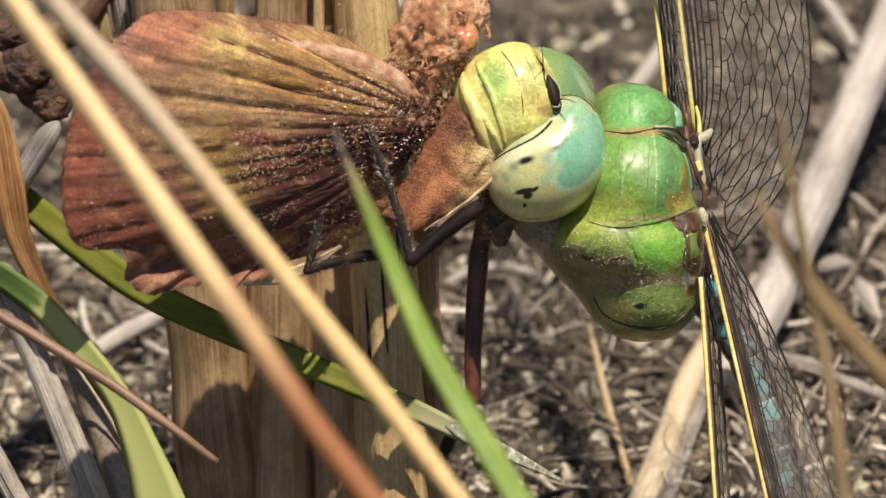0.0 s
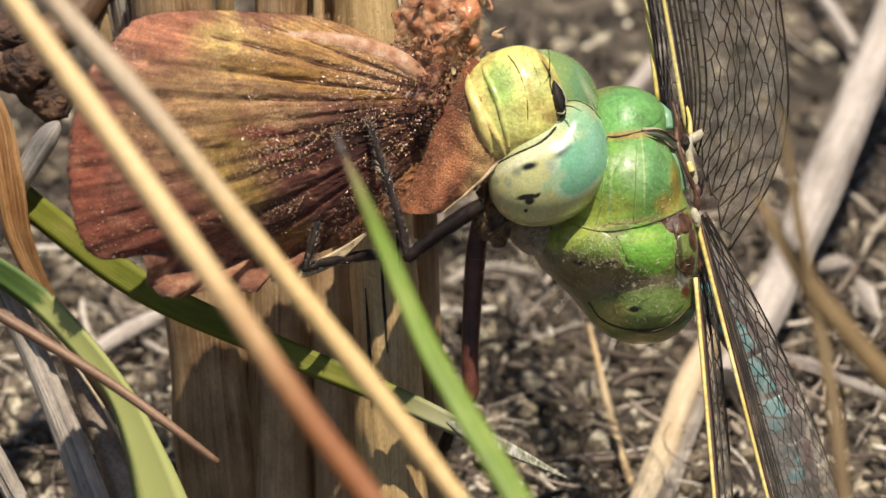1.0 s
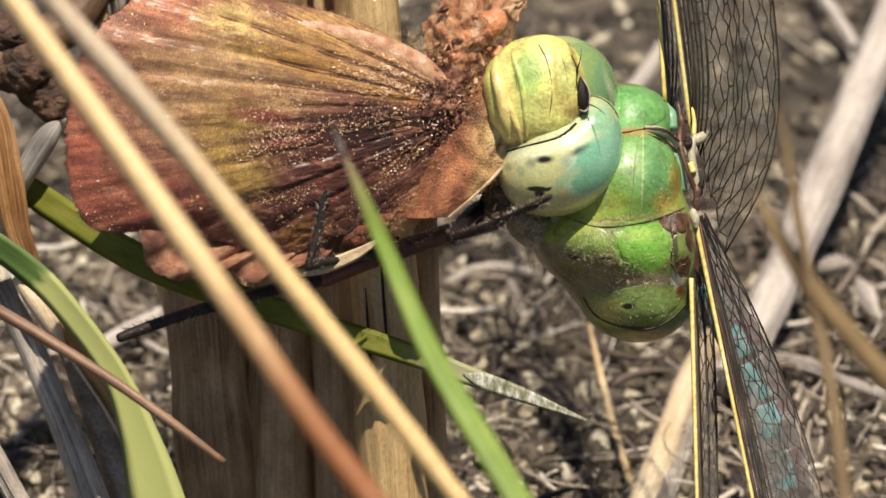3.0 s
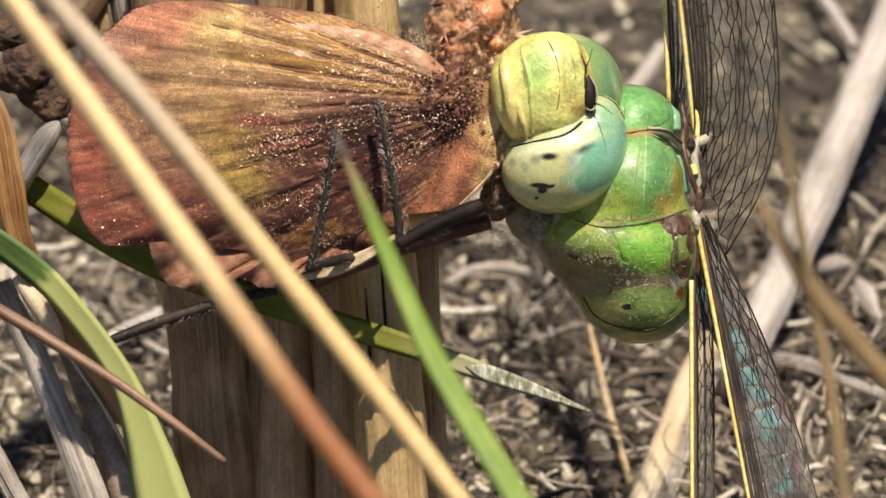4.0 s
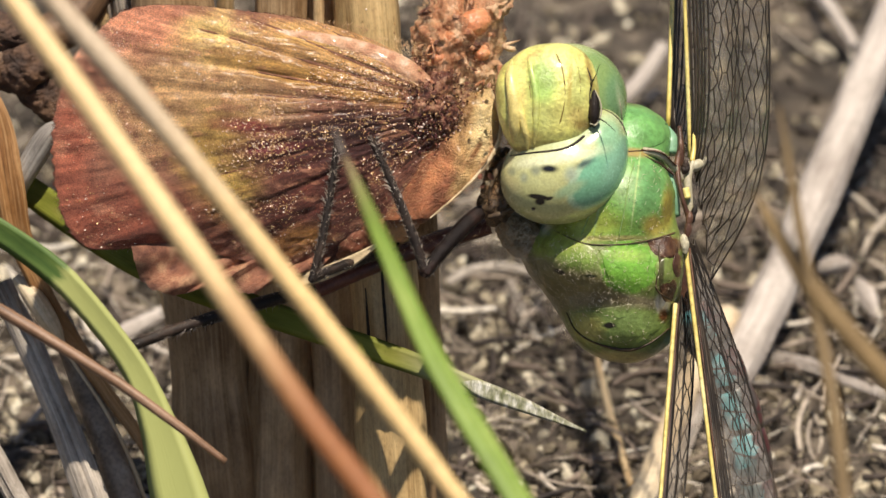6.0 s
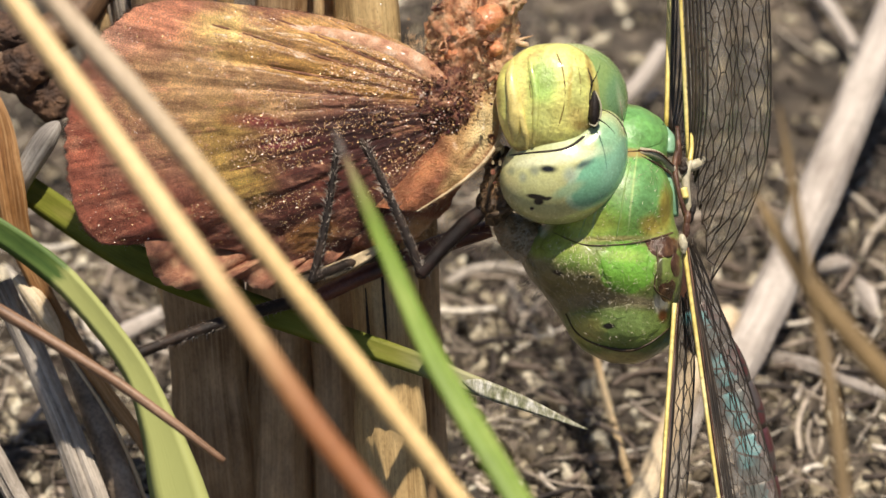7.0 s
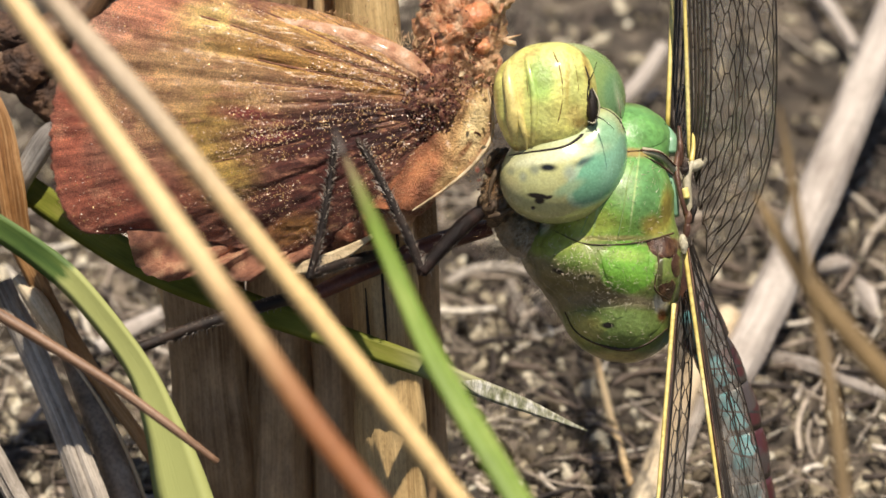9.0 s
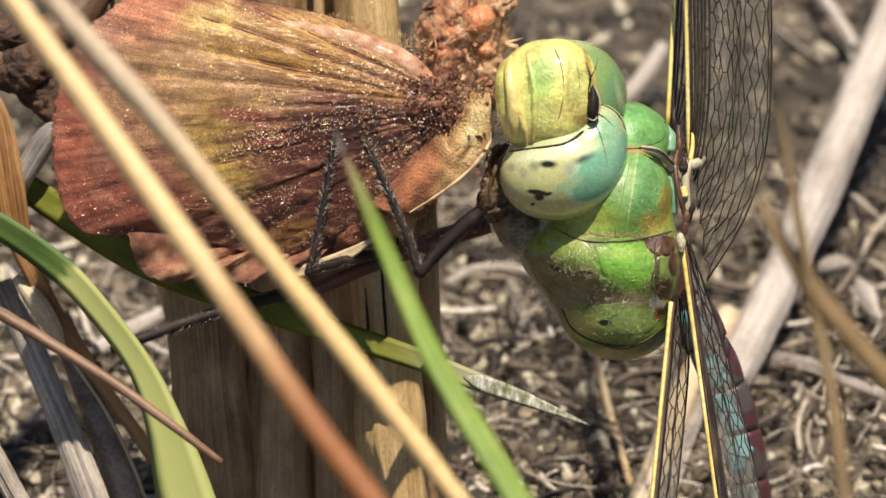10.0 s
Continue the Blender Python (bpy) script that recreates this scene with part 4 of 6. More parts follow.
def limb(name, p, q, r0, r1, material, parent, label, spines=0, seed=0, bend=0.02):
    """A leg piece from p to q, swollen a little, with two rows of spines."""
    rnd = random.Random(seed)
    bm = bmesh.new()
    side = (q - p).cross(TOWARD).normalized() * ((q - p).length * bend)
    e = (p - q).normalized() * (r0 * 0.5 * MM)
    tube(bm, [p + e, p + e * 0.5, p, p.lerp(q, 0.25) + side, p.lerp(q, 0.7) + side, q, q - e * 0.6], [0.03, r0 * 0.7, r0 * 0.88, r0, (r0 + r1) / 2, r1, 0.03], 6)
    d = (q - p).normalized()
    across = d.cross(TOWARD).normalized()
    shaft = len(bm.faces)
    for k in range(spines):
        root = p.lerp(q, (k // 2 + 1) / (spines / 2 + 1.5)) + side * 0.8
        out = ((across if k % 2 else -across) * rnd.uniform(0.2, 1) + TOWARD * rnd.uniform(0, 1)).normalized()
        hairs(bm, [root + out * (0.5 * (r0 + r1) * 0.8 * MM)], out + d * 0.5, 0.42, 0.35, rnd, 0.035)
    for f in list(bm.faces)[shaft:]:
        f.material_index = 1 if rnd.random() < 0.6 else 0
    made = part(name, bm, material, parent, label, limb_pose(p, q))
    made.data.materials.append(M_BRISTLE)
    return made


LEGS, WINGS = {}, {}


def dragonfly():
    rnd = random.Random(7)
    body = thing("dragonfly", basis(*BODY_AT), "green dragonfly with blue abdomen eating a moth, clinging to dry stalks", "dragonfly")
    # thorax
    plates = [MESO, SHOU, LOWR, META, UNDR, HING, CORE]
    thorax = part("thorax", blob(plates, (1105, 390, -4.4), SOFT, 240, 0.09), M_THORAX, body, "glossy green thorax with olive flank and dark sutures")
    part("neck", solid(((1035, 310, -3.5), (60, 62, 3.0), 0)), M_UNDER, body, "grey-green neck")
    for a, b, ra, rb, t in ((975, 452, 52, 12, -48), (1005, 500, 40, 10, -48)):
        part("leg_base", ellipsoid(bmesh.new(), (a, b, -5.2), (ra, rb, 1.3), t, 60, 0.2), M_UNDER, body, "grey-brown leg base")
    breast = ((955, 402, -3.0), (66, 36, 2.2), -34)
    part("front_breast", ellipsoid(bmesh.new(), *breast, 90, 0.4), M_BREAST, body, "furry grey-tan breast below the head")
    bm = bmesh.new()
    hairs(bm, [P(a, b, front(a, b, [breast, UNDR])) for a, b in [(rnd.gauss(940, 34), rnd.gauss(412, 24)) for _ in range(1100)]], TOWARD * 0.5 - RIGHT * 0.5 - UP * 0.5, 0.7, 0.5, rnd, 0.012)
    part("breast_hairs", bm, M_HAIR, body, "pale breast fur", kind="stuff")
    for name, edge, lift in (("breast_plate", [(1112, 240), (1150, 248), (1178, 268), (1190, 310), (1190, 350), (1172, 388), (1120, 402), (1070, 398), (1025, 380), (1050, 340), (1100, 290)], 0.14),
                             ("flank_patch", [(1080, 418), (1130, 412), (1172, 404), (1176, 440), (1165, 475), (1140, 494), (1112, 485), (1100, 465), (1090, 440)], 0.16),
                             ("flank_plate", [(955, 420), (985, 392), (1030, 394), (1075, 416), (1088, 445), (1100, 470), (1105, 492), (1060, 500), (1010, 480), (975, 450)], 0.1),
                             ("rear_plate", [(1036, 530), (1080, 522), (1130, 512), (1180, 500), (1212, 505), (1214, 538), (1180, 566), (1130, 580), (1085, 572), (1052, 555)], 0.14),
                             ("shoulder_plate", [(1110, 168), (1150, 165), (1182, 180), (1192, 212), (1170, 230), (1130, 234), (1108, 230)], 0.1)):
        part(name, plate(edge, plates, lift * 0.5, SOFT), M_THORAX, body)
    for ab, r in (([(1003, 388), (1060, 408), (1130, 405), (1180, 393), (1215, 380)], (0.025, 0.035, 0.04, 0.05, 0.06)),
                  ([(1030, 530), (1050, 562), (1085, 582), (1140, 591), (1180, 577), (1214, 548)], (0.05, 0.06, 0.06, 0.13, 0.07, 0.04)),
                  ([(1055, 235), (1100, 243), (1150, 238)], (0.03, 0.05, 0.06)),
                  ([(1188, 405), (1192, 440), (1188, 480), (1215, 500)], (0.05, 0.06, 0.06, 0.08))):
        part("suture", draped(bmesh.new(), ab, plates, r, 0.06, soft=SOFT), M_SUTURE, thorax)
    bm = bmesh.new()
    roots = []
    for k in range(1500):
        a, b = (rnd.uniform(960, 1200), rnd.uniform(250, 600)) if k % 2 else (rnd.gauss(1050, 60), rnd.gauss(475, 34))
        roots.append(P(a, b, front(a, b, plates, SOFT)))
    hairs(bm, roots, TOWARD + UP * 0.6, 0.4, 0.7, rnd, 0.016)
    part("thorax_hairs", bm, M_HAIR, body, "fine pale hairs", kind="stuff")
    # ridges and plates between the wing bases
    for pts, r, m, name in (([(1150, 238, -2.2), (1180, 243, -2.5), (1205, 262, -3.4), (1222, 285, -4.4)], (0.28, 0.3, 0.26, 0.2), M_CREAMPLATE, "collar_plate"),
                            ([(1148, 236, -2.0), (1185, 240, -2.2), (1212, 262, -3.2)], (0.08, 0.1, 0.1), M_BROWNCHITIN, "ridge"),
                            ([(1152, 246, -1.9), (1180, 258, -2.2), (1208, 278, -3.2)], (0.07, 0.1, 0.1), M_BROWNCHITIN, "ridge"),
                            ([(1192, 190, -5.5), (1197, 215, -5.3), (1200, 240, -5.0)], (0.06, 0.62, 0.5), M_TEALPLATE, "teal_plate"),
                            ([(1188, 188, -4.9), (1185, 210, -4.8), (1177, 226, -4.8)], (0.06, 0.09, 0.06), M_DARKCHITIN, "ridge"),
                            ([(1196, 272, -3.9), (1206, 310, -3.9), (1215, 350, -4.2)], (0.25, 0.42, 0.28), M_TEALPLATE, "teal_plate"),
                            ([(1188, 268, -3.4), (1200, 310, -3.3), (1212, 360, -3.6)], (0.07, 0.1, 0.08), M_BROWNCHITIN, "ridge"),
                            ([(1212, 190, -5.0), (1216, 225, -4.6), (1212, 262, -3.8), (1222, 310, -3.4), (1236, 350, -3.6)], (0.2, 0.3, 0.3, 0.22, 0.25), M_BROWNCHITIN, "wing_ridge"),
                            ([(1240, 250, -4.6), (1232, 285, -4.4), (1238, 330, -4.3), (1240, 360, -4.0)], (0.18, 0.3, 0.24, 0.15), M_CREAMPLATE, "back_plate"),
                            ([(1228, 300, -4.0), (1234, 318, -3.9)], (0.3, 0.25), M_LABRUM, "yellow_plate"),
                            ([(1222, 262, -5.0), (1246, 258, -4.8), (1262, 246, -5.4)], (0.4, 0.42, 0.2), M_CREAMPLATE, "back_plate"),
                            ([(1262, 250, -5.3), (1275, 248, -5.5), (1283, 243, -5.6)], (0.12, 0.1, 0.04), M_DARKCHITIN, "hook"),
                            ([(1238, 200, -5.6), (1240, 225, -5.0), (1238, 252, -4.6)], (0.1, 0.16, 0.2), M_COSTA, "wing_hinge")):
        part(name, tube(bmesh.new(), [P(a, b, c + 1.8) for a, b, c in pts], [q * (0.62 if m is M_BROWNCHITIN else 0.85) for q in r], 6, wobble=0.1, seed=len(name)), m, body)
    for name, edge, m, lift in (("hinge_plate", [(1166, 398), (1196, 382), (1222, 384), (1226, 412), (1206, 426), (1180, 420)], M_HINGE, 0.05),
                                ("hinge_plate", [(1192, 476), (1214, 460), (1225, 476), (1222, 500), (1202, 502)], M_HINGE, 0.06),
                                ("hinge_plate", [(1218, 414), (1228, 420), (1229, 452), (1220, 458), (1214, 436)], M_BROWNCHITIN, 0.1),
                                ("green_plate", [(1184, 434), (1204, 424), (1215, 438), (1211, 464), (1194, 470), (1182, 452)], M_THORAX, 0.1)):
        part(name, plate(edge, plates, lift, SOFT), m, body)
    for a, b, c, ra, rb, rc, t, m in ((1238, 362, -2.0, 8, 24, 0.5, -4, M_BROWNCHITIN), (1232, 398, -1.9, 6, 16, 0.4, 8, M_CREAMPLATE), (1246, 345, -2.4, 6, 18, 0.5, -10, M_DARKCHITIN),
                                      (1218, 240, -3.0, 6, 24, 0.5, 4, M_BROWNCHITIN), (1226, 262, -2.8, 8, 14, 0.5, 0, M_DARKCHITIN)):
        part("hinge_plate", ellipsoid(bmesh.new(), (a, b, c + 0.5), (ra, rb, rc * 0.4), t, 64, 0.14), m, body)
    part("ridge", draped(bmesh.new(), [(1137, 258), (1130, 300), (1125, 345), (1118, 392)], plates, (0.03, 0.04, 0.04, 0.03), 0.12, soft=SOFT), M_LIMERIDGE, body, "pale green ridge")
    part("ridge", draped(bmesh.new(), [(1085, 262), (1072, 310), (1062, 360), (1050, 395)], plates, (0.02, 0.03, 0.03, 0.02), 0.12, soft=SOFT), M_LIMERIDGE, body, "pale green ridge")
    # wings
    for key, args in (("fore_far", ((1192, 190, -6.0), (-0.03, 0.96, -0.2), (0.6, -0.05, -0.78), 46, 5.0, 1.5, 7, "clear forewing with yellow leading edge", 1)),
                      ("hind_far", ((1236, 245, -3.8), (-0.1, 0.98, -0.02), (0.64, 0.02, 0.77), 44, 7.8, 7.2, 12, "clear broad hindwing with dark veins", 2, (0.15, 0.28))),
                      ("fore_near", ((1223, 505, -1.6), (-0.03, -0.93, 0.3), (0.3, -0.06, -0.95), 46, 4.9, 1.0, 8, "clear forewing with yellow leading edge", 3)),
                      ("hind_near", ((1236, 405, -2.0), (0.14, -0.93, 0.2), (0.64, -0.15, -0.72), 44, 7.6, 0.5, 10, "clear broad hindwing with dark veins", 4, (0.12, 0.085)))):
        WINGS[key] = wing(body, *args)
    # abdomen, segment by segment, sinking away to the ground
    path = curve([P(1195, 430, -7), P(1250, 515, -8.5), P(1304, 605, -9.5), P(1346, 700, -10.3), P(1372, 800, -11), P(1396, 930, -13), P(1396, 1000, -14), P(1410, 1060, -15.5), P(1465, 1085, -17)], 10)
    for i in range(10):
        seg = path[i * 8: i * 8 + 9]
        if len(seg) < 3:
            break
        r = 1.3 if i == 0 else 1.45 if i == 1 else 1.32 - 0.02 * i
        rr = [r * (0.94 + 0.1 * math.sin(math.pi * k / (len(seg) - 1))) for k in range(len(seg))]
        bm = sweep(bmesh.new(), seg, rr, [(math.cos(k * math.tau / 20), math.sin(k * math.tau / 20)) for k in range(20)], RIGHT)
        part("abdomen_segment", bm, M_ABDOMEN if i else M_BROWNCHITIN, body, "sky blue abdomen segment marked with dark brown" if i else "dark brown abdomen base")
    # head
    head = part("head", solid(((1010, 225, -1.2), (88, 125, 2.6), 4)), M_UNDER, body, "large head with bulging eyes", basis(*HEAD_AT))
    part("eye", blob([EYE_N, EYE_UP], (1015, 278, 0.8), 1.0, 120), M_EYE_NEAR, head, "glossy cream and teal eye with dark false pupils")
    part("eye", solid(EYE_F, segments=64), M_EYE_FAR, head, "glossy dark green eye")
    part("face_plate", blob([CLYP, FRON, LABR], (972, 162, 1.6), 1.2, 140, 0.05), M_FACE, head, "yellow-green face with a green middle field")
    face = [CLYP, FRON, LABR, EYE_N, EYE_UP, EYE_F]
    skin = [CLYP, FRON, LABR]
    for ab, r, m in (([(905, 262), (945, 255), (1000, 245), (1032, 224), (1048, 200)], (0.05, 0.07, 0.09, 0.11, 0.1), M_DARKCHITIN),
                     ([(978, 78), (990, 105), (997, 150), (991, 195), (976, 238)], (0.05, 0.05, 0.04, 0.035, 0.03), M_FSUTURE),
                     ([(926, 96), (934, 140), (941, 190), (945, 238)], (0.02, 0.03, 0.035, 0.02), M_FSUTURE),
                     ([(900, 128), (911, 165), (916, 212)], (0.02, 0.04, 0.03), M_FSUTURE),
                     ([(1012, 84), (1022, 120), (1024, 160), (1016, 205)], (0.015, 0.02, 0.02, 0.015), M_FSUTURE),
                     ([(1034, 100), (1042, 125), (1040, 145), (1040, 190)], (0.04, 0.09, 0.07, 0.05), M_DARKCHITIN),
                     ([(1050, 170), (1075, 176), (1096, 192), (1108, 216)], (0.03, 0.04, 0.06, 0.08), M_DARKCHITIN),
                     ([(1082, 128), (1095, 162), (1101, 200), (1103, 240), (1099, 275)], (0.02, 0.04, 0.05, 0.045, 0.02), M_CREAMPLATE)):
        part("head_seam", draped(bmesh.new(), ab, skin if m in (M_SUTURE, M_FSUTURE) else face, r, 0.0, soft=1.2 if m in (M_SUTURE, M_FSUTURE) else 0.3), m, head)
    c = front(1046, 170, face)
    part("crown_spot", ellipsoid(bmesh.new(), (1049, 172, c - 0.1), (11, 34, 0.55), 4), M_DARKCHITIN, head, "black shiny crown between the eyes")
    part("crown_ridge", tube(bmesh.new(), [P(1050, 140, c + 0.1), P(1060, 160, c + 0.2), P(1062, 180, c + 0.2), P(1054, 200, c + 0.2), P(1042, 198, c + 0.3)], (0.03, 0.045, 0.05, 0.05, 0.03), 6), M_CREAMPLATE, head)
    for pts in ([(1040, 132, c), (1050, 112, c + 1.2), (1056, 92, c + 2.6)], [(1052, 186, c), (1072, 196, c + 1.0), (1090, 212, c + 1.9)]):
        part("antenna", tube(bmesh.new(), [P(*q) for q in pts], (0.06, 0.03, 0.012), 6), M_DARKCHITIN, head, "thin black antenna")
    for ab, r, m, name in (([(893, 121), (908, 150), (921, 188), (931, 222), (937, 252)], (0.1, 0.2, 0.24, 0.2, 0.08), M_LABRUM, "jaw"),
                           ([(902, 92), (900, 120), (908, 165), (912, 205), (914, 240)], (0.1, 0.34, 0.42, 0.4, 0.15), M_LABRUM, "lip_fold"),
                           ([(930, 72), (934, 100), (946, 150), (948, 200), (946, 240)], (0.1, 0.2, 0.24, 0.2, 0.1), M_FACE, "face_fold")):
        part(name, tube(bmesh.new(), [P(a, b, front(a, b, skin, 1.2) - 0.05 if b > 85 else front(a, b, skin, 1.2) - 0.2) for a, b in ab], r, 10, wobble=0.1, seed=4), m, head, "pale yellow jaw edge" if name == "jaw" else "")
    # dark mouthparts under the jaw, with golden bristles
    mouth = ((890, 318, -1.4), (34, 66, 1.9), -12)
    jaws = part("mouth", ellipsoid(bmesh.new(), *mouth, 110, 0.6), M_LEGBASE, head, "dark brown working mouth")
    for pts in ([(902, 262, 0.4), (886, 288, 0.7), (874, 320, 0.6), (872, 350, 0.3)], [(915, 356, 0.4), (892, 368, 0.5), (872, 374, 0.2)], [(888, 250, 0.3), (874, 266, 0.5), (864, 288, 0.3)]):
        part("palp", tube(bmesh.new(), [P(*q) for q in pts], (0.12, 0.2, 0.15, 0.05)[:len(pts)], 8, cracked(4, 14, 0.15), wobble=0.25, seed=2), M_LEGBASE, jaws, "dark brown mouth palp")
    bm = bmesh.new()
    hairs(bm, [P(a, b, front(a, b, [mouth])) for a, b in [(rnd.gauss(884, 16), rnd.gauss(318, 34)) for _ in range(900)]], TOWARD - RIGHT * 0.9 - UP * 0.2, 0.55, 0.8, rnd, 0.011)
    part("mouth_bristles", bm, M_MFUR, jaws, "golden mouth bristles", kind="stuff")
    bm = bmesh.new()
    hairs(bm, [P(a, b, front(a, b, face)) for a, b in [(rnd.uniform(890, 1050), rnd.uniform(80, 250)) for _ in range(160)]], TOWARD, 0.3, 0.6, rnd, 0.006)
    part("face_hairs", bm, M_HAIR, head, "fine pale hairs", kind="stuff")
    # legs
    for key, hip, knee, tip, r, m, spines in (("back", (858, 392, -5), (560, 500, -5), (215, 606, 0.5), 0.6, M_LEGRED, 0),
                                              ("near", (850, 365, -1.5), (817, 425, 3.2), (743, 180, 3.4), 0.5, M_LEGBLACK, 0),
                                              ("grip", (680, 450, -2), (548, 484, 2.4), (592, 245, 2.6), 0.34, M_DARKCHITIN, 0)):
        femur = limb("upper_leg", P(*hip), P(*knee), r, r * 0.75, m, body, "reddish-brown leg" if key == "back" else "black bristly leg", 4 if key == "back" else 150, 3)
        tibia = limb("lower_leg", P(*knee), P(*tip), r * (0.66 if key == "back" else 0.6 if key == "near" else 0.74), r * (0.36 if key == "near" else 0.5), M_DARKCHITIN, femur, "black bristly lower leg", 260, 5)
        LEGS[key] = (femur, tibia)
    return body, head


# ---- moth ----
MOTH_AT = (820, 180, 0)


def moth_wing_material(name, base, fields):
    """Wing scales: soft colour fields (x, y in own millimetres, sizes, soft edge, colour), streaks that fan out from the base, glints."""
    n = Nodes(name)
    bxm, bym = mm_from(820, 180, 875, 190)
    x, y = n.math("SUBTRACT", bxm, n.axis(0)), n.math("SUBTRACT", n.axis(1), bym)
    r = n.math("SQRT", n.math("ADD", n.math("MULTIPLY", x, x), n.math("MULTIPLY", y, y)))
    ang = n.math("ARCTAN2", y, x)
    mid = n.noise(1.3, 5.0, 0.7)
    fine = n.noise(11.0, 4.0, 0.75)
    ragged = n.math("MULTIPLY", n.math("SUBTRACT", n.noise(0.7, 5.0, 0.7), 0.5), 1.5)
    col = rgb(*base)
    for px, py, sx, sy, lo, hi, c, *turn in fields:
        col = n.mix(n.step(n.math("ADD", n.far_from(px, py, sx, sy, *turn), ragged), lo, hi), rgb(*c), col)
    col = n.mix(n.math("MULTIPLY", n.step(n.noise(0.6, 5.0, 0.7, (0.7, 1.5, 1)), 0.54, 0.66), 0.5), col, rgb(0.62, 0.3, 0.19))
    for turns, weight in ((22.0, 0.55), (75.0, 0.6)):
        streak = n.node("ShaderNodeTexNoise", Scale=1.0, Detail=3.0)
        comb = n.t.nodes.new("ShaderNodeCombineXYZ")
        n.link(n.math("MULTIPLY", ang, turns), comb.inputs[0])
        n.link(n.math("MULTIPLY", r, 0.3), comb.inputs[1])
        n.link(comb.outputs[0], streak.inputs["Vector"])
        col = n.mix(weight, col, n.ramp(streak.outputs["Fac"], [(0.32, rgb(0.52, 0.4, 0.37)), (0.5, rgb(0.98, 0.95, 0.93)), (0.68, rgb(1.35, 1.32, 1.25))]), "MULTIPLY")
    col = n.mix(0.7, col, n.ramp(mid, [(0.32, rgb(0.6, 0.5, 0.46)), (0.5, rgb(1, 1, 1)), (0.68, rgb(1.4, 1.38, 1.25))]), "MULTIPLY")
    col = n.mix(0.7, col, n.ramp(fine, [(0.32, rgb(0.35, 0.3, 0.28)), (0.5, rgb(1, 1, 1)), (0.68, rgb(2.0, 1.9, 1.7))]), "MULTIPLY")
    return n.done(col, n.math("SUBTRACT", 0.55, n.math("MULTIPLY", n.step(fine, 0.55, 0.72), 0.35)), fine, 0.22, Coat_Weight=0.12, Coat_Roughness=0.25)


def wx(a, b):
    return mm_from(820, 180, a, b)


def fx(a, b):
    return mm_from(868, 150, a, b)


M_MWING = moth_wing_material("moth_wing", (0.33, 0.15, 0.1), [
    (*wx(400, 180), 6.2, 4.4, 0.5, 1.3, (0.56, 0.35, 0.175)),
    (*wx(640, 90), 7.0, 2.0, 0.5, 1.4, (0.62, 0.37, 0.15)),
    (*wx(280, 45), 4.6, 1.3, 0.4, 1.6, (0.7, 0.31, 0.19)),
    (*wx(405, 62), 2.2, 1.7, 0.3, 1.4, (0.84, 0.62, 0.25)),
    (*wx(560, 66), 2.6, 0.6, 0.3, 1.5, (0.72, 0.46, 0.16), -8),
    (*wx(190, 75), 2.4, 1.0, 0.3, 1.5, (0.72, 0.4, 0.28)),
    (*wx(470, 110), 3.0, 0.5, 0.3, 1.5, (0.34, 0.19, 0.07), -14),
    (*wx(560, 135), 4.0, 0.5, 0.3, 1.6, (0.62, 0.4, 0.12), -12),
    (*wx(420, 290), 2.6, 3.4, 0.4, 1.4, (0.46, 0.3, 0.085), 15),
    (*wx(450, 350), 1.6, 1.2, 0.3, 1.5, (0.56, 0.4, 0.1), 30),
    (*wx(250, 400), 6.0, 2.6, 0.4, 1.4, (0.28, 0.08, 0.048)),
    (*wx(150, 290), 1.4, 4.0, 0.3, 1.5, (0.45, 0.14, 0.085)),
    (*wx(600, 270), 5.4, 2.4, 0.5, 1.3, (0.07, 0.015, 0.013)),
    (*wx(690, 235), 3.4, 1.6, 0.5, 1.4, (0.05, 0.012, 0.01)),
    (*wx(600, 380), 5.0, 3.2, 0.5, 1.4, (0.11, 0.027, 0.018)),
    (*wx(560, 425), 1.6, 0.8, 0.3, 1.5, (0.42, 0.2, 0.05), 25),
    (*wx(470, 225), 2.2, 0.5, 0.3, 1.5, (0.26, 0.065, 0.055), -6),
    (*wx(500, 262), 2.0, 0.4, 0.3, 1.5, (0.17, 0.03, 0.045), 4),
    (*wx(620, 150), 5.0, 0.6, 0.3, 1.5, (0.56, 0.31, 0.09), -14)])
M_MUNDER = mottled("moth_underwing", (0.14, 0.05, 0.03), (0.33, 0.14, 0.08), (0.58, 0.34, 0.19), 0.9, 9.0, 0.5, 0.16)
M_MPALE = mottled("moth_pale_edge", (0.36, 0.26, 0.14), (0.55, 0.43, 0.26), (0.68, 0.58, 0.4), 0.5, 8.0, 0.65, 0.04)
M_MVEIN = mottled("moth_vein", (0.09, 0.032, 0.016), (0.2, 0.08, 0.04), (0.36, 0.18, 0.09), 1.5, 9.0, 0.6, 0.08)
M_MRED = mottled("moth_red_scales", (0.05, 0.014, 0.009), (0.2, 0.068, 0.04), (0.58, 0.32, 0.19), 1.6, 9.0, 0.3, 0.18, Coat_Weight=0.5)
M_MFLESH = mottled("moth_flesh", (0.4, 0.13, 0.05), (0.62, 0.24, 0.11), (0.72, 0.38, 0.2), 0.6, 5.0, 0.16, 0.05, Coat_Weight=0.6)
M_MTAN = mottled("moth_tan_scales", (0.32, 0.15, 0.08), (0.6, 0.35, 0.19), (0.78, 0.56, 0.35), 0.9, 9.0, 0.42, 0.14, Coat_Weight=0.2)
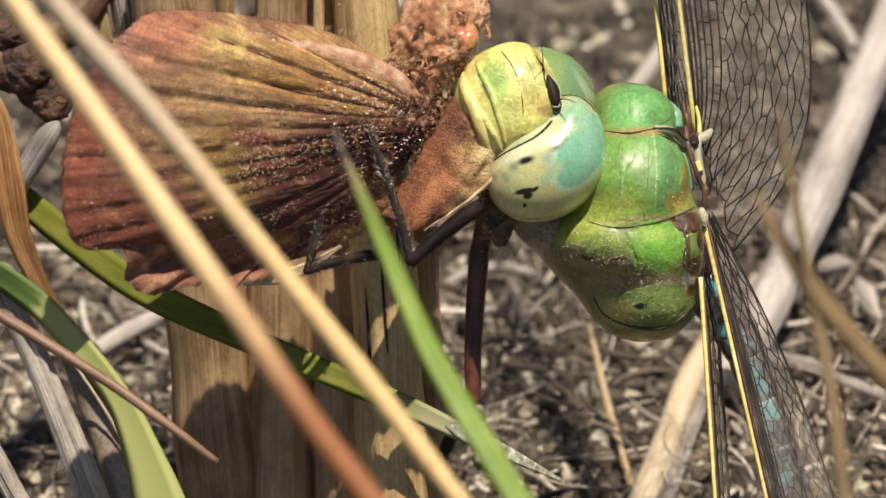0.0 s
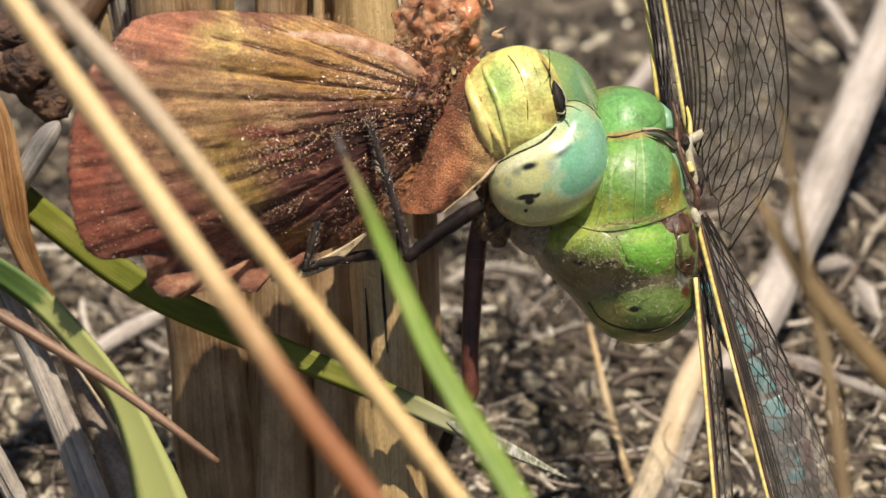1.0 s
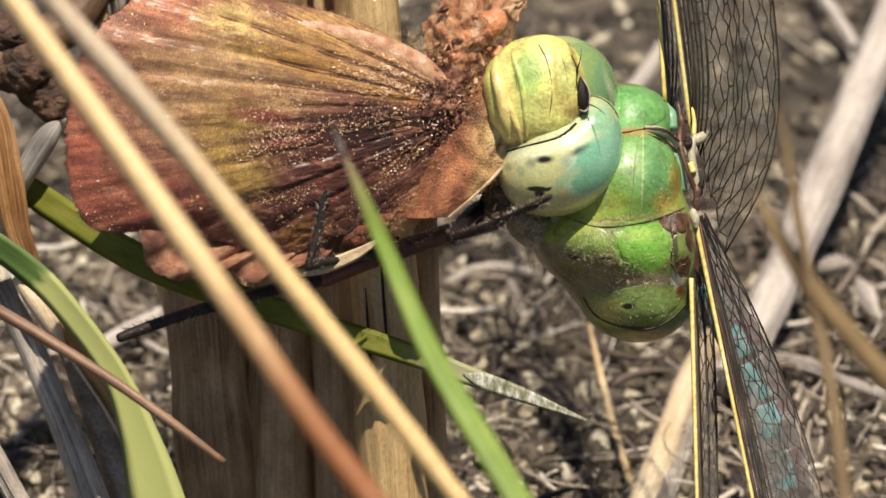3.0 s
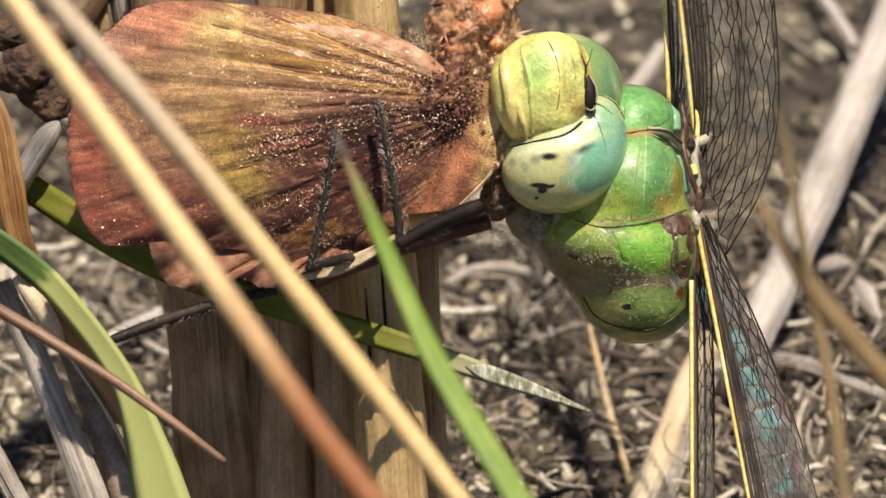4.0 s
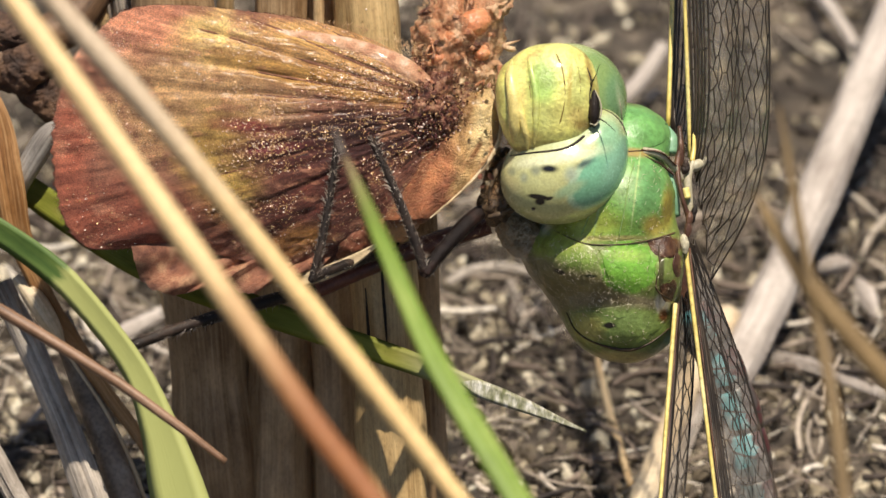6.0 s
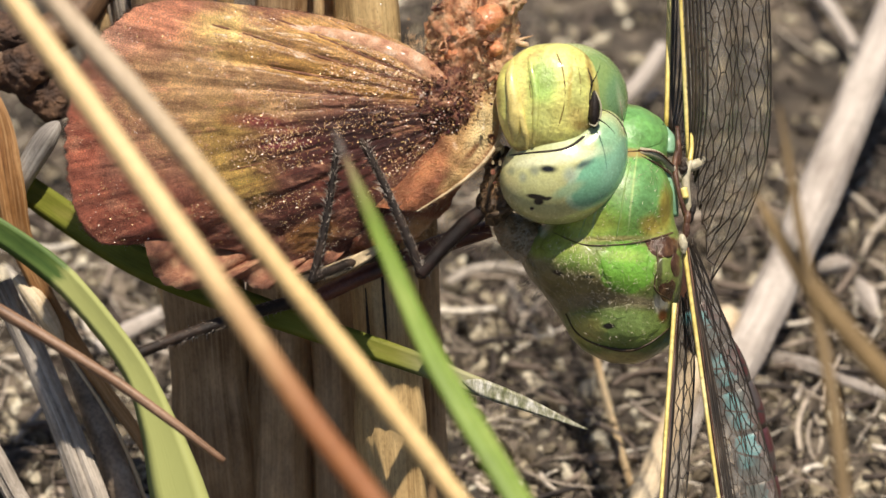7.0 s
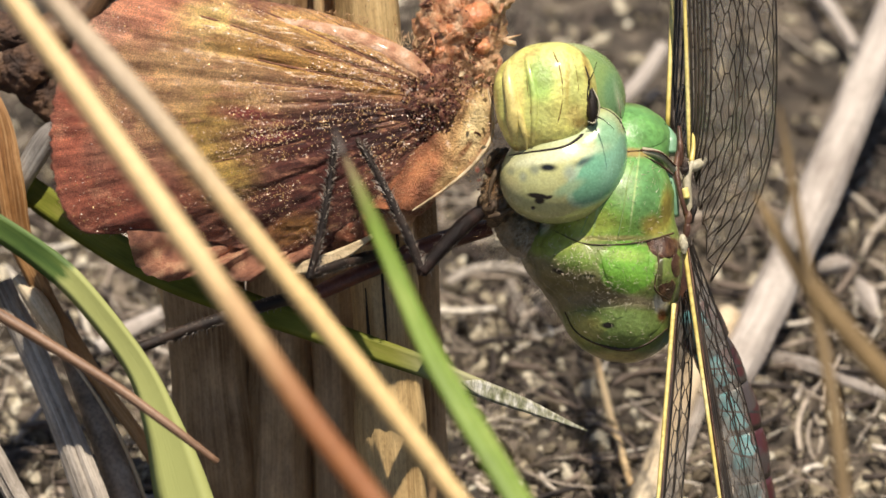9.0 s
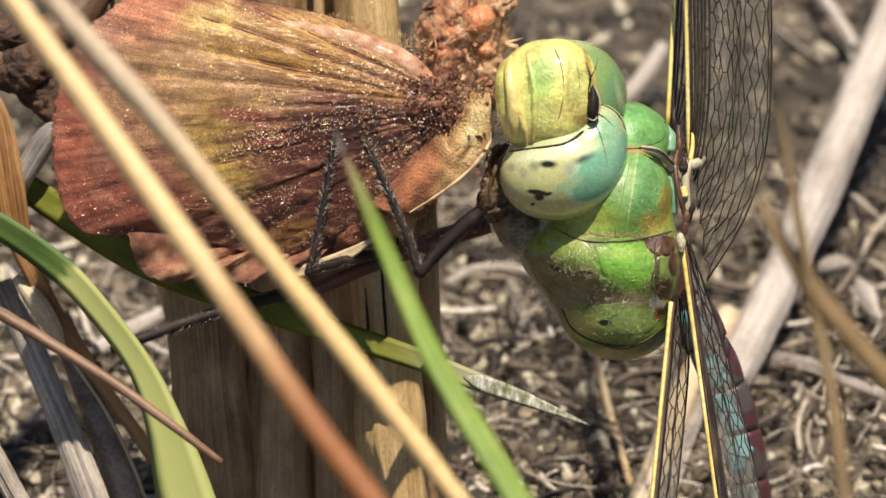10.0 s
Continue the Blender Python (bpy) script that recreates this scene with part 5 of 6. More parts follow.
M_MFLAP = shiny("moth_flap", (0.3, 0.105, 0.048), [
    (*fx(872, 220), 1.3, 2.9, 0.4, 1.4, (0.58, 0.35, 0.14), -10),
    (*fx(893, 215), 0.7, 2.2, 0.3, 1.6, (0.8, 0.62, 0.32), -8),
    (*fx(862, 312), 0.4, 1.3, 0.3, 1.5, (0.66, 0.42, 0.18), -35),
    (*fx(880, 262), 0.22, 0.8, 0.3, 1.4, (0.28, 0.13, 0.05), -30),
    (*fx(862, 205), 0.16, 1.6, 0.3, 1.5, (0.36, 0.2, 0.08), -14),
    (*fx(815, 300), 0.5, 1.6, 0.3, 1.5, (0.5, 0.2, 0.085), -30),
    (*fx(765, 380), 1.4, 0.9, 0.4, 1.5, (0.32, 0.115, 0.05)),
    (*fx(830, 195), 0.9, 0.9, 0.4, 1.5, (0.2, 0.075, 0.04))], 0.55, 0.1, 7.0, 0.22, 1.0, 1.0)
M_MBODY = shiny("moth_body", (0.24, 0.078, 0.035), [
    (*wx(770, 300), 1.2, 1.6, 0.4, 1.5, (0.46, 0.2, 0.085)),
    (*wx(680, 400), 2.2, 1.6, 0.4, 1.5, (0.26, 0.085, 0.045)),
    (*wx(740, 410), 1.6, 0.6, 0.3, 1.5, (0.5, 0.28, 0.13))], 0.35, 0.35, 8.0, 0.12, 0.8)
M_MFUR = mottled("moth_fur", (0.34, 0.17, 0.08), (0.58, 0.36, 0.18), (0.8, 0.62, 0.38), 0.5, 6.0, 0.5, 0.01)
M_RIDGE = mottled("moth_pink_ridge", (0.46, 0.2, 0.11), (0.7, 0.4, 0.24), (0.88, 0.68, 0.52), 1.1, 10.0, 0.4, 0.16, Coat_Weight=0.25)
M_STUMP = mottled("moth_torn_stump", (0.3, 0.1, 0.045), (0.6, 0.27, 0.13), (0.82, 0.54, 0.34), 1.4, 8.0, 0.32, 0.2, Coat_Weight=0.4)


def flake_material(name, stops, rough, metal):
    """Loose scales and crumbs that glisten, each of its own tone."""
    n = Nodes(name)
    geo = n.t.nodes.new("ShaderNodeNewGeometry")
    return n.done(n.ramp(geo.outputs["Random Per Island"], [(p, rgb(*c)) for p, c in stops]), rough, Metallic=metal, Specular_IOR_Level=0.6)


M_GLINT = flake_material("pale_scales", [(0.0, (0.24, 0.08, 0.05)), (0.3, (0.5, 0.3, 0.1)), (0.6, (0.66, 0.42, 0.19)), (0.85, (0.8, 0.54, 0.42)), (1.0, (0.95, 0.86, 0.74))], 0.4, 0.25)
M_CHEWED = flake_material("moth_chewed_bits", [(0.0, (0.025, 0.008, 0.008)), (0.55, (0.07, 0.02, 0.018)), (0.8, (0.18, 0.065, 0.05)), (0.93, (0.42, 0.22, 0.17)), (1.0, (0.85, 0.7, 0.6))], 0.22, 0.0)

FAN = (860, 190)
FLAP_AT, FLAP = (868, 150, 0), []


def fan_point(ang, dist, depth):
    return P(FAN[0] - math.cos(ang) * dist, FAN[1] - math.sin(ang) * dist, depth)


VEINS = ((29, 0.25, 0.97, 0.13), (22, 0.22, 0.9, 0.19), (16, 0.2, 0.9, 0.16), (9.5, 0.2, 0.86, 0.12), (3.5, 0.3, 0.8, 0.09),
         (-2, 0.4, 0.85, 0.07), (-7, 0.45, 0.85, 0.06), (-11, 0.5, 0.9, 0.06), (-15, 0.4, 0.92, 0.06), (-19, 0.5, 0.92, 0.06), (-25, 0.4, 0.9, 0.07), (-33, 0.35, 0.9, 0.08))


def fan_depth(ang, f):
    """The wing is bowed like a shallow shell and sinks along its veins."""
    furrow = sum((0.22 if d > 0 else 0.13) * math.exp(-((ang - radians(d)) / 0.02) ** 2) for d, _, _, _ in VEINS)
    return -0.6 + 2.6 * math.sin(math.pi * min(1, f * 0.62 + 0.25)) - 1.8 * ang * ang - furrow * min(1, f * 2.5) - 1.6 * max(0, f - 0.8)


RIM = curve([(-60, 285, 0), (-52, 345, 0), (-44, 415, 0), (-36, 470, 0), (-30, 520, 0), (-24, 612, 0), (-20.5, 715, 0), (-16, 742, 0), (-10, 744, 0), (-4, 738, 0),
             (3, 722, 0), (8, 700, 0), (12, 668, 0), (16.5, 618, 0), (20, 525, 0), (24, 414, 0), (30, 300, 0), (38, 165, 0)], 8)


def rim(deg):
    for p, q in zip(RIM, RIM[1:]):
        if p.x <= deg <= q.x:
            return p.y + (q.y - p.y) * (deg - p.x) / max(1e-6, q.x - p.x)
    return RIM[-1].y


def moth():
    rnd = random.Random(11)
    body = thing("moth", basis(*MOTH_AT), "brick-red and golden moth being eaten, wings folded like a fan", "moth")
    # large wing
    bm = bmesh.new()
    na, nr = 240, 110
    grid = []
    for i in range(na + 1):
        deg = -60 + 98 * i / na
        a = radians(deg)
        edge = rim(deg) * (1 + 0.008 * noise.noise(Vector((deg * 0.9, 3, 0))) + 0.006 * noise.noise(Vector((deg * 4, 9, 0))))
        grid.append([fan_point(a, edge * (0.06 + 0.94 * j / nr), fan_depth(a, j / nr) + 0.12 * noise.noise(Vector((i * 0.05, j * 0.05, 0))) + 0.07 * noise.noise(Vector((i * 0.25, j * 0.22, 3))) + 0.04 * noise.noise(Vector((i * 0.9, j * 0.7, 7)))) for j in range(nr + 1)])
    top = [[bm.verts.new(p) for p in row] for row in grid]
    low = [[bm.verts.new(p - TOWARD * 0.00012) for p in row] for row in grid]
    for i in range(na):
        for j in range(nr):
            bm.faces.new((top[i][j], top[i + 1][j], top[i + 1][j + 1], top[i][j + 1]))
            bm.faces.new((low[i][j], low[i][j + 1], low[i + 1][j + 1], low[i + 1][j]))
        bm.faces.new((top[i][nr], top[i + 1][nr], low[i + 1][nr], low[i][nr]))
    fore = part("large_wing", bm, M_MWING, body, "brick-red wing with a golden middle field and dark veins")
    for deg, f0, f1, r in VEINS:
        bm = bmesh.new()
        a = radians(deg)
        n = 14
        sweep(bm, [fan_point(a + 0.004 * math.sin(k * 0.45 + deg), rim(deg) * (f0 + (f1 - f0) * k / n), fan_depth(a, f0 + (f1 - f0) * k / n) - 0.05) for k in range(n + 1)],
              [1.15 * r * (1 - 0.7 * k / n) for k in range(n + 1)], ROUND)
        part("vein", bm, M_MVEIN, fore)
    # fringe of hairs on the rim and loose scales on the wing
    bm = bmesh.new()
    for _ in range(900):
        deg = rnd.uniform(-24, 30)
        a = radians(deg)
        hairs(bm, [fan_point(a, rim(deg) * 0.995, fan_depth(a, 1.0) - 0.05)], VIEW @ Vector((-math.cos(a), math.sin(a), 0.1)), 0.42, 0.22, rnd, 0.014)
    part("fringe", bm, M_MRED, fore, "reddish fringe of scales", kind="stuff")
    bm = bmesh.new()
    for _ in range(46000):
        deg, f = rnd.uniform(-45, 36), min(rnd.random() ** 0.8, rnd.uniform(0.2, 1.15))
        if f > 0.99 or noise.noise(Vector((deg * 0.15, f * 5, 1))) < rnd.uniform(-0.4, 0.4):
            continue
        a = radians(deg)
        far = rim(deg) * f
        if far < 330 and deg < 8 and rnd.random() < 0.7 or deg < -14 and rnd.random() < 0.4 or far < 130 and rnd.random() < 0.6:
            continue
        p = fan_point(a, far, fan_depth(a, f) + 0.05)
        tilt = VIEW.to_4x4() @ Euler((rnd.gauss(-0.4, 0.42), rnd.gauss(0, 0.42), 0)).to_matrix().to_4x4() @ pose(0, 0, 0, 0, 0, rnd.uniform(0, 360))
        s = rnd.choice((0.009, 0.012, 0.015, 0.018, 0.022, 0.026, 0.034)) * MM
        bm.faces.new([bm.verts.new(p + tilt.to_3x3() @ Vector((x * s, y * s * 1.5, 0))) for x, y in ((-1, -1), (1, -0.8), (0.9, 1), (-0.8, 0.9))])
    part("scale_dust", bm, M_GLINT, fore, "pale glinting scales", kind="stuff")
    # smaller wing below, frayed
    bm = bmesh.new()
    rows = []
    for i in range(61):
        t = i / 60
        e = curve([(262, 436, 0), (285, 500, 0), (345, 522, 0), (420, 500, 0), (470, 520, 0), (520, 498, 0), (600, 470, 0)], 10)[i]
        jag = 6 * noise.noise(Vector((i * 0.5, 0, 4)))
        rows.append([P(e.x * (1 - k / 10) + (720 - 60 * (1 - t)) * k / 10, (e.y + jag) * (1 - k / 10) + (330 + 20 * t) * k / 10, -2.6 + 2.7 * (1 - k / 10) + 0.35 * math.sin(i * 0.5) * (1 - k / 10)) for k in range(11)])
    top = [[bm.verts.new(p) for p in r] for r in rows]
    low = [[bm.verts.new(p - TOWARD * 0.0001) for p in r] for r in rows]
    for i in range(60):
        for k in range(10):
            bm.faces.new((top[i][k], top[i + 1][k], top[i + 1][k + 1], top[i][k + 1]))
            bm.faces.new((low[i][k], low[i][k + 1], low[i + 1][k + 1], low[i + 1][k]))
        bm.faces.new((top[i][0], low[i][0], low[i + 1][0], top[i + 1][0]))
    part("small_wing", bm, M_MUNDER, body, "frayed pinkish-brown lower wing")
    bm = bmesh.new()
    tube(bm, [P(520, 505, -0.4), P(590, 488, 0.0), P(650, 462, 0.1), P(700, 430, 0.0)], (0.1, 0.4, 0.35, 0.1), 8, KEEL, UP)
    part("pale_wing_edge", bm, M_MPALE, body, "cream folded wing edge")
    # abdomen and amber shoulder flap
    part("wet_body", ellipsoid(bmesh.new(), (745, 345, -1.5), (98, 62, 1.9), 48, 130, 0.26), M_MBODY, body, "wet orange-brown body")
    for left, right, c, m, label in (([(836, 120), (806, 185), (784, 250), (758, 318), (726, 392)], [(892, 120), (922, 212), (908, 270), (866, 326), (806, 384)], 0.75, M_MFLAP, "torn tan and orange shoulder flap with a pale edge"),):
        bm = bmesh.new()
        uv = bm.loops.layers.uv.verify()
        le, ri = curve([(*q, 0) for q in left], 10), curve([(*q, 0) for q in right], 10)
        grid = []
        for i, (p, q) in enumerate(zip(le, ri)):
            row = []
            for k in range(25):
                s = p.lerp(q, k / 24)
                jag = 5 * noise.noise(Vector((i * 0.35, 0, c))) * (1 - k / 24) ** 2
                row.append(P(s.x + jag, s.y, c + 0.9 * math.sin(math.pi * (0.15 + 0.8 * k / 24)) + 0.3 * noise.noise(s * 0.03) + 0.14 * noise.noise(Vector((s.x * 0.12, s.y * 0.05, 2))) + 0.8 * (i / 40) - 1.3 * max(0, 1 - i / 9) ** 2 - 1.7 * (1 - k / 24) ** 2))
            grid.append(row)
        top = [[bm.verts.new(p) for p in r] for r in grid]
        low = [[bm.verts.new(p - TOWARD * 0.00014) for p in r] for r in grid]
        for i in range(len(grid) - 1):
            for k in range(24):
                f = bm.faces.new((top[i][k], top[i + 1][k], top[i + 1][k + 1], top[i][k + 1]))
                for loop, (u, v) in zip(f.loops, ((k, i), (k, i + 1), (k + 1, i + 1), (k + 1, i))):
                    loop[uv].uv = (u * 0.14, v * 0.17)
                bm.faces.new((low[i][k], low[i][k + 1], low[i + 1][k + 1], low[i + 1][k]))
            bm.faces.new((top[i][24], top[i + 1][24], low[i + 1][24], low[i][24]))
            bm.faces.new((top[i][0], low[i][0], low[i + 1][0], top[i + 1][0]))
        flap = part("shoulder_flap", bm, m, body, label, basis(*FLAP_AT))
        FLAP.append(flap)
        bm = bmesh.new()
        hairs(bm, [grid[rnd.randrange(2, len(grid) - 1)][min(24, int(abs(rnd.gauss(0, 9))))] + TOWARD * 0.0001 for _ in range(500)], TOWARD * 0.5 + VIEW @ Vector((-0.9, -0.5, 0)), 0.6, 0.4, rnd, 0.01)
        hairs(bm, [grid[rnd.randrange(2, len(grid) - 1)][24] for _ in range(420)], TOWARD * 0.6 + RIGHT * 0.5 - UP * 0.3, 0.5, 0.6, rnd, 0.01)
        part("flap_fur", bm, M_MFUR, flap, "golden fur", kind="stuff")
        if m is M_MFLAP:
            part("flap_edge", sweep(bmesh.new(), [r[24] + TOWARD * 0.00005 for r in grid], [0.04 + 0.08 * math.sin(math.pi * i / (len(grid) - 1)) for i in range(len(grid))], ROUND), M_MPALE, flap, "pale rolled edge")
    edge = [(470, 42), (540, 52), (610, 66), (680, 84), (745, 112), (803, 152)]
    bm = bmesh.new()
    spine = []
    for a, b in edge:
        an, dist = math.atan2(FAN[1] - b, FAN[0] - a), math.hypot(FAN[0] - a, FAN[1] - b)
        spine.append(P(a, b + 8, fan_depth(an, min(1, dist / rim(math.degrees(an))) if math.degrees(an) < 37 else 0.9) - 0.25))
    tube(bm, spine, (0.2, 0.45, 0.6, 0.72, 0.78, 0.4), 14, cracked(31, 24, 0.05), None, 0.3, 4)
    part("leading_ridge", bm, M_RIDGE, fore, "tan swollen leading edge of the wing")
    for k in range(26):
        a, b = rnd.gauss(882, 16), rnd.uniform(70, 330)
        m = basis(a, b, rnd.uniform(0.6, 2.2)) @ Euler((rnd.uniform(-1, 1), rnd.uniform(-1, 1), rnd.uniform(0, 6))).to_matrix().to_4x4()
        s = rnd.uniform(0.15, 0.38) * MM
        bm = bmesh.new()
        ring = [bm.verts.new(m @ Vector((s * math.cos(q) * rnd.uniform(0.6, 1.3), 0.6 * s * math.sin(q) * rnd.uniform(0.6, 1.3), s * rnd.uniform(-0.2, 0.2)))) for q in (0, 1, 2, 3.1, 4.2, 5.2)]
        low = [bm.verts.new(v.co - TOWARD * 0.00008) for v in ring]
        bm.faces.new(ring)
        bm.faces.new(low[::-1])
        for q in range(6):
            bm.faces.new((ring[q], low[q], low[(q + 1) % 6], ring[(q + 1) % 6]))
        part("torn_scrap", bm, M_MPALE if k % 3 else M_MRED, body, smooth=False)
    part("abdomen", ellipsoid(bmesh.new(), (680, 395, -1.8), (115, 52, 2.0), 26, 90, 0.3), M_MBODY, body, "furry red-brown abdomen")
    part("thorax", ellipsoid(bmesh.new(), (800, 170, -0.8), (100, 72, 2.4), 18, 110, 0.75), M_MRED, body, "chewed furry red-brown thorax")
    part("torn_thorax", ellipsoid(bmesh.new(), (855, 120, -0.8), (52, 60, 2.0), -20, 90, 0.8), M_MTAN, body, "torn thorax end")
    part("torn_stump", ellipsoid(bmesh.new(), (842, 62, -0.7), (70, 98, 2.3), -16, 130, 0.75), M_STUMP, body, "torn furry orange-brown wing stump")
    part("torn_lobe", ellipsoid(bmesh.new(), (905, 5, -0.3), (26, 40, 1.1), -30, 80, 0.5), M_MTAN, body, "torn tan lobe")
    for a, b, c, ra, rb, rc, t in ((868, 38, 1.0, 30, 26, 1.0, 15), (832, 66, 1.0, 22, 15, 0.8, -20), (880, 92, 1.0, 18, 15, 0.7, 40), (806, 100, 0.8, 19, 13, 0.7, 10)):
        part("wet_flesh", ellipsoid(bmesh.new(), (a, b, c), (ra, rb, rc), t, 56, 0.16), M_MFLESH, body, "wet orange flesh")
    for k in range(34):
        a, b = rnd.gauss(838, 36), rnd.gauss(92, 46)
        tangle = [P(a + rnd.gauss(0, 5) * q, b + rnd.gauss(0, 5) * q, 0.9 + rnd.uniform(-0.3, 0.9)) for q in range(4)]
        part("torn_shred", tube(bmesh.new(), tangle, (0.03, rnd.uniform(0.08, 0.2), rnd.uniform(0.06, 0.16), 0.02), 5, SQUARE, wobble=0.2, seed=k), (M_STUMP, M_MRED, M_STUMP, M_MTAN)[k % 4], body)
    bm = bmesh.new()
    for _ in range(2600):
        a, b = rnd.gauss(758, 42), rnd.gauss(208, 34)
        s = rnd.choice((0.025, 0.035, 0.045, 0.06, 0.08, 0.1))
        grain(bm, P(a, b, 1.5 + rnd.uniform(-0.35, 0.45) - 0.0001 * ((a - 800) ** 2 + (b - 175) ** 2)), s * MM, rnd, (rnd.uniform(0.6, 1.8), 1, rnd.uniform(0.4, 1)))
    part("chewed_pulp", bm, M_CHEWED, body, "dark glistening chewed crumbs", smooth=False, kind="stuff")
    bm = bmesh.new()
    for _ in range(900):
        a, b = rnd.gauss(800, 60), rnd.gauss(190, 55)
        grain(bm, P(a, b, 1.55 + rnd.uniform(-0.3, 0.5) - 0.00011 * ((a - 800) ** 2 + (b - 175) ** 2)), rnd.uniform(0.02, 0.07) * MM, rnd)
    # pale grains on body and flap stand in for glints on wet surfaces
    for s, n in ((((745, 345, -1.5), (98, 62, 1.9), 48), 300), (((860, 250, 0.6), (45, 110, 1.2), -14), 90), (((690, 395, -1.8), (115, 52, 2.0), 26), 250)):
        for _ in range(n):
            a, b = rnd.gauss(s[0][0], 36), rnd.gauss(s[0][1], 44)
            grain(bm, P(a, b, front(a, b, [s]) + 0.1), rnd.uniform(0.012, 0.04) * MM, rnd)
    part("crumb_glints", bm, M_GLINT, body, "pale crumbs, also standing in for wet glints", smooth=False, kind="stuff")
    bm = bmesh.new()
    for (c, r, n, ln) in (((800, 150, -0.6), (110, 78, 2.5), 1300, 0.6), ((690, 385, -1.4), (128, 66, 2.3), 700, 0.4), ((842, 62, -0.7), (74, 102, 2.5), 3600, 0.4), ((868, 165, 0.2), (36, 56, 2.0), 300, 0.8),
                          ((800, 190, -0.4), (95, 60, 2.4), 900, 0.4), ((745, 345, -1.3), (88, 78, 2.0), 600, 0.35), ((690, 98, -0.6), (110, 30, 1.4), 900, 0.34), ((560, 52, -0.6), (120, 14, 1.0), 700, 0.28)):
        m = basis(*c)
        for _ in range(n):
            d = Vector((rnd.gauss(0, 1), rnd.gauss(0, 1), abs(rnd.gauss(0, 1)))).normalized()
            p = m @ Vector((d.x * r[0] * UNIT, d.y * r[1] * UNIT, d.z * r[2] * MM))
            hairs(bm, [p], VIEW @ d + UP * 0.3, ln, 0.45, rnd, 0.009)
    part("fur", bm, M_MFUR, body, "tufts of golden-brown fur", kind="stuff")
    return body


# ---- movement ----
def moved(at, rows):
    """Poses from rows (t, right, up, toward in mm, three turns in degrees) about a place on the sheet."""
    return [(t, basis(*at) @ pose(x * MM, y * MM, z * MM, rx, ry, rz)) for t, x, y, z, rx, ry, rz in rows]


def between(rows, t):
    """The pose of keyed rows at t, gliding from row to row."""
    for (t0, m0), (t1, m1) in zip(rows, rows[1:]):
        if t0 <= t <= t1:
            return m0.lerp(m1, (t - t0) / (t1 - t0))
    return rows[-1][1]


def step_leg(key, body_rows, rows):
    """Keys a leg from rows of t, hip, knee and tip on the sheet."""
    upper, lower = [], []
    reach = WORLD_OF[LEGS[key][0].name].inverted() @ WORLD_OF[LEGS[key][1].name].translation
    for t, hip, knee, tip in rows:
        flat = math.hypot(hip[0] - knee[0], hip[1] - knee[1]) * UNIT / MM
        if key == "near":
            hip = (hip[0], hip[1], knee[2] - math.sqrt(max(0.0, (reach.length / MM) ** 2 - flat ** 2)))
        f, s = limb_pose(P(*hip), P(*knee)), limb_pose(P(*knee), P(*tip))
        upper.append((t, between(body_rows, t).inverted() @ f))
        lower.append((t, Matrix.Translation(reach) @ (f.inverted() @ s).to_3x3().to_4x4()))
    walk(LEGS[key][0], upper)
    walk(LEGS[key][1], lower)


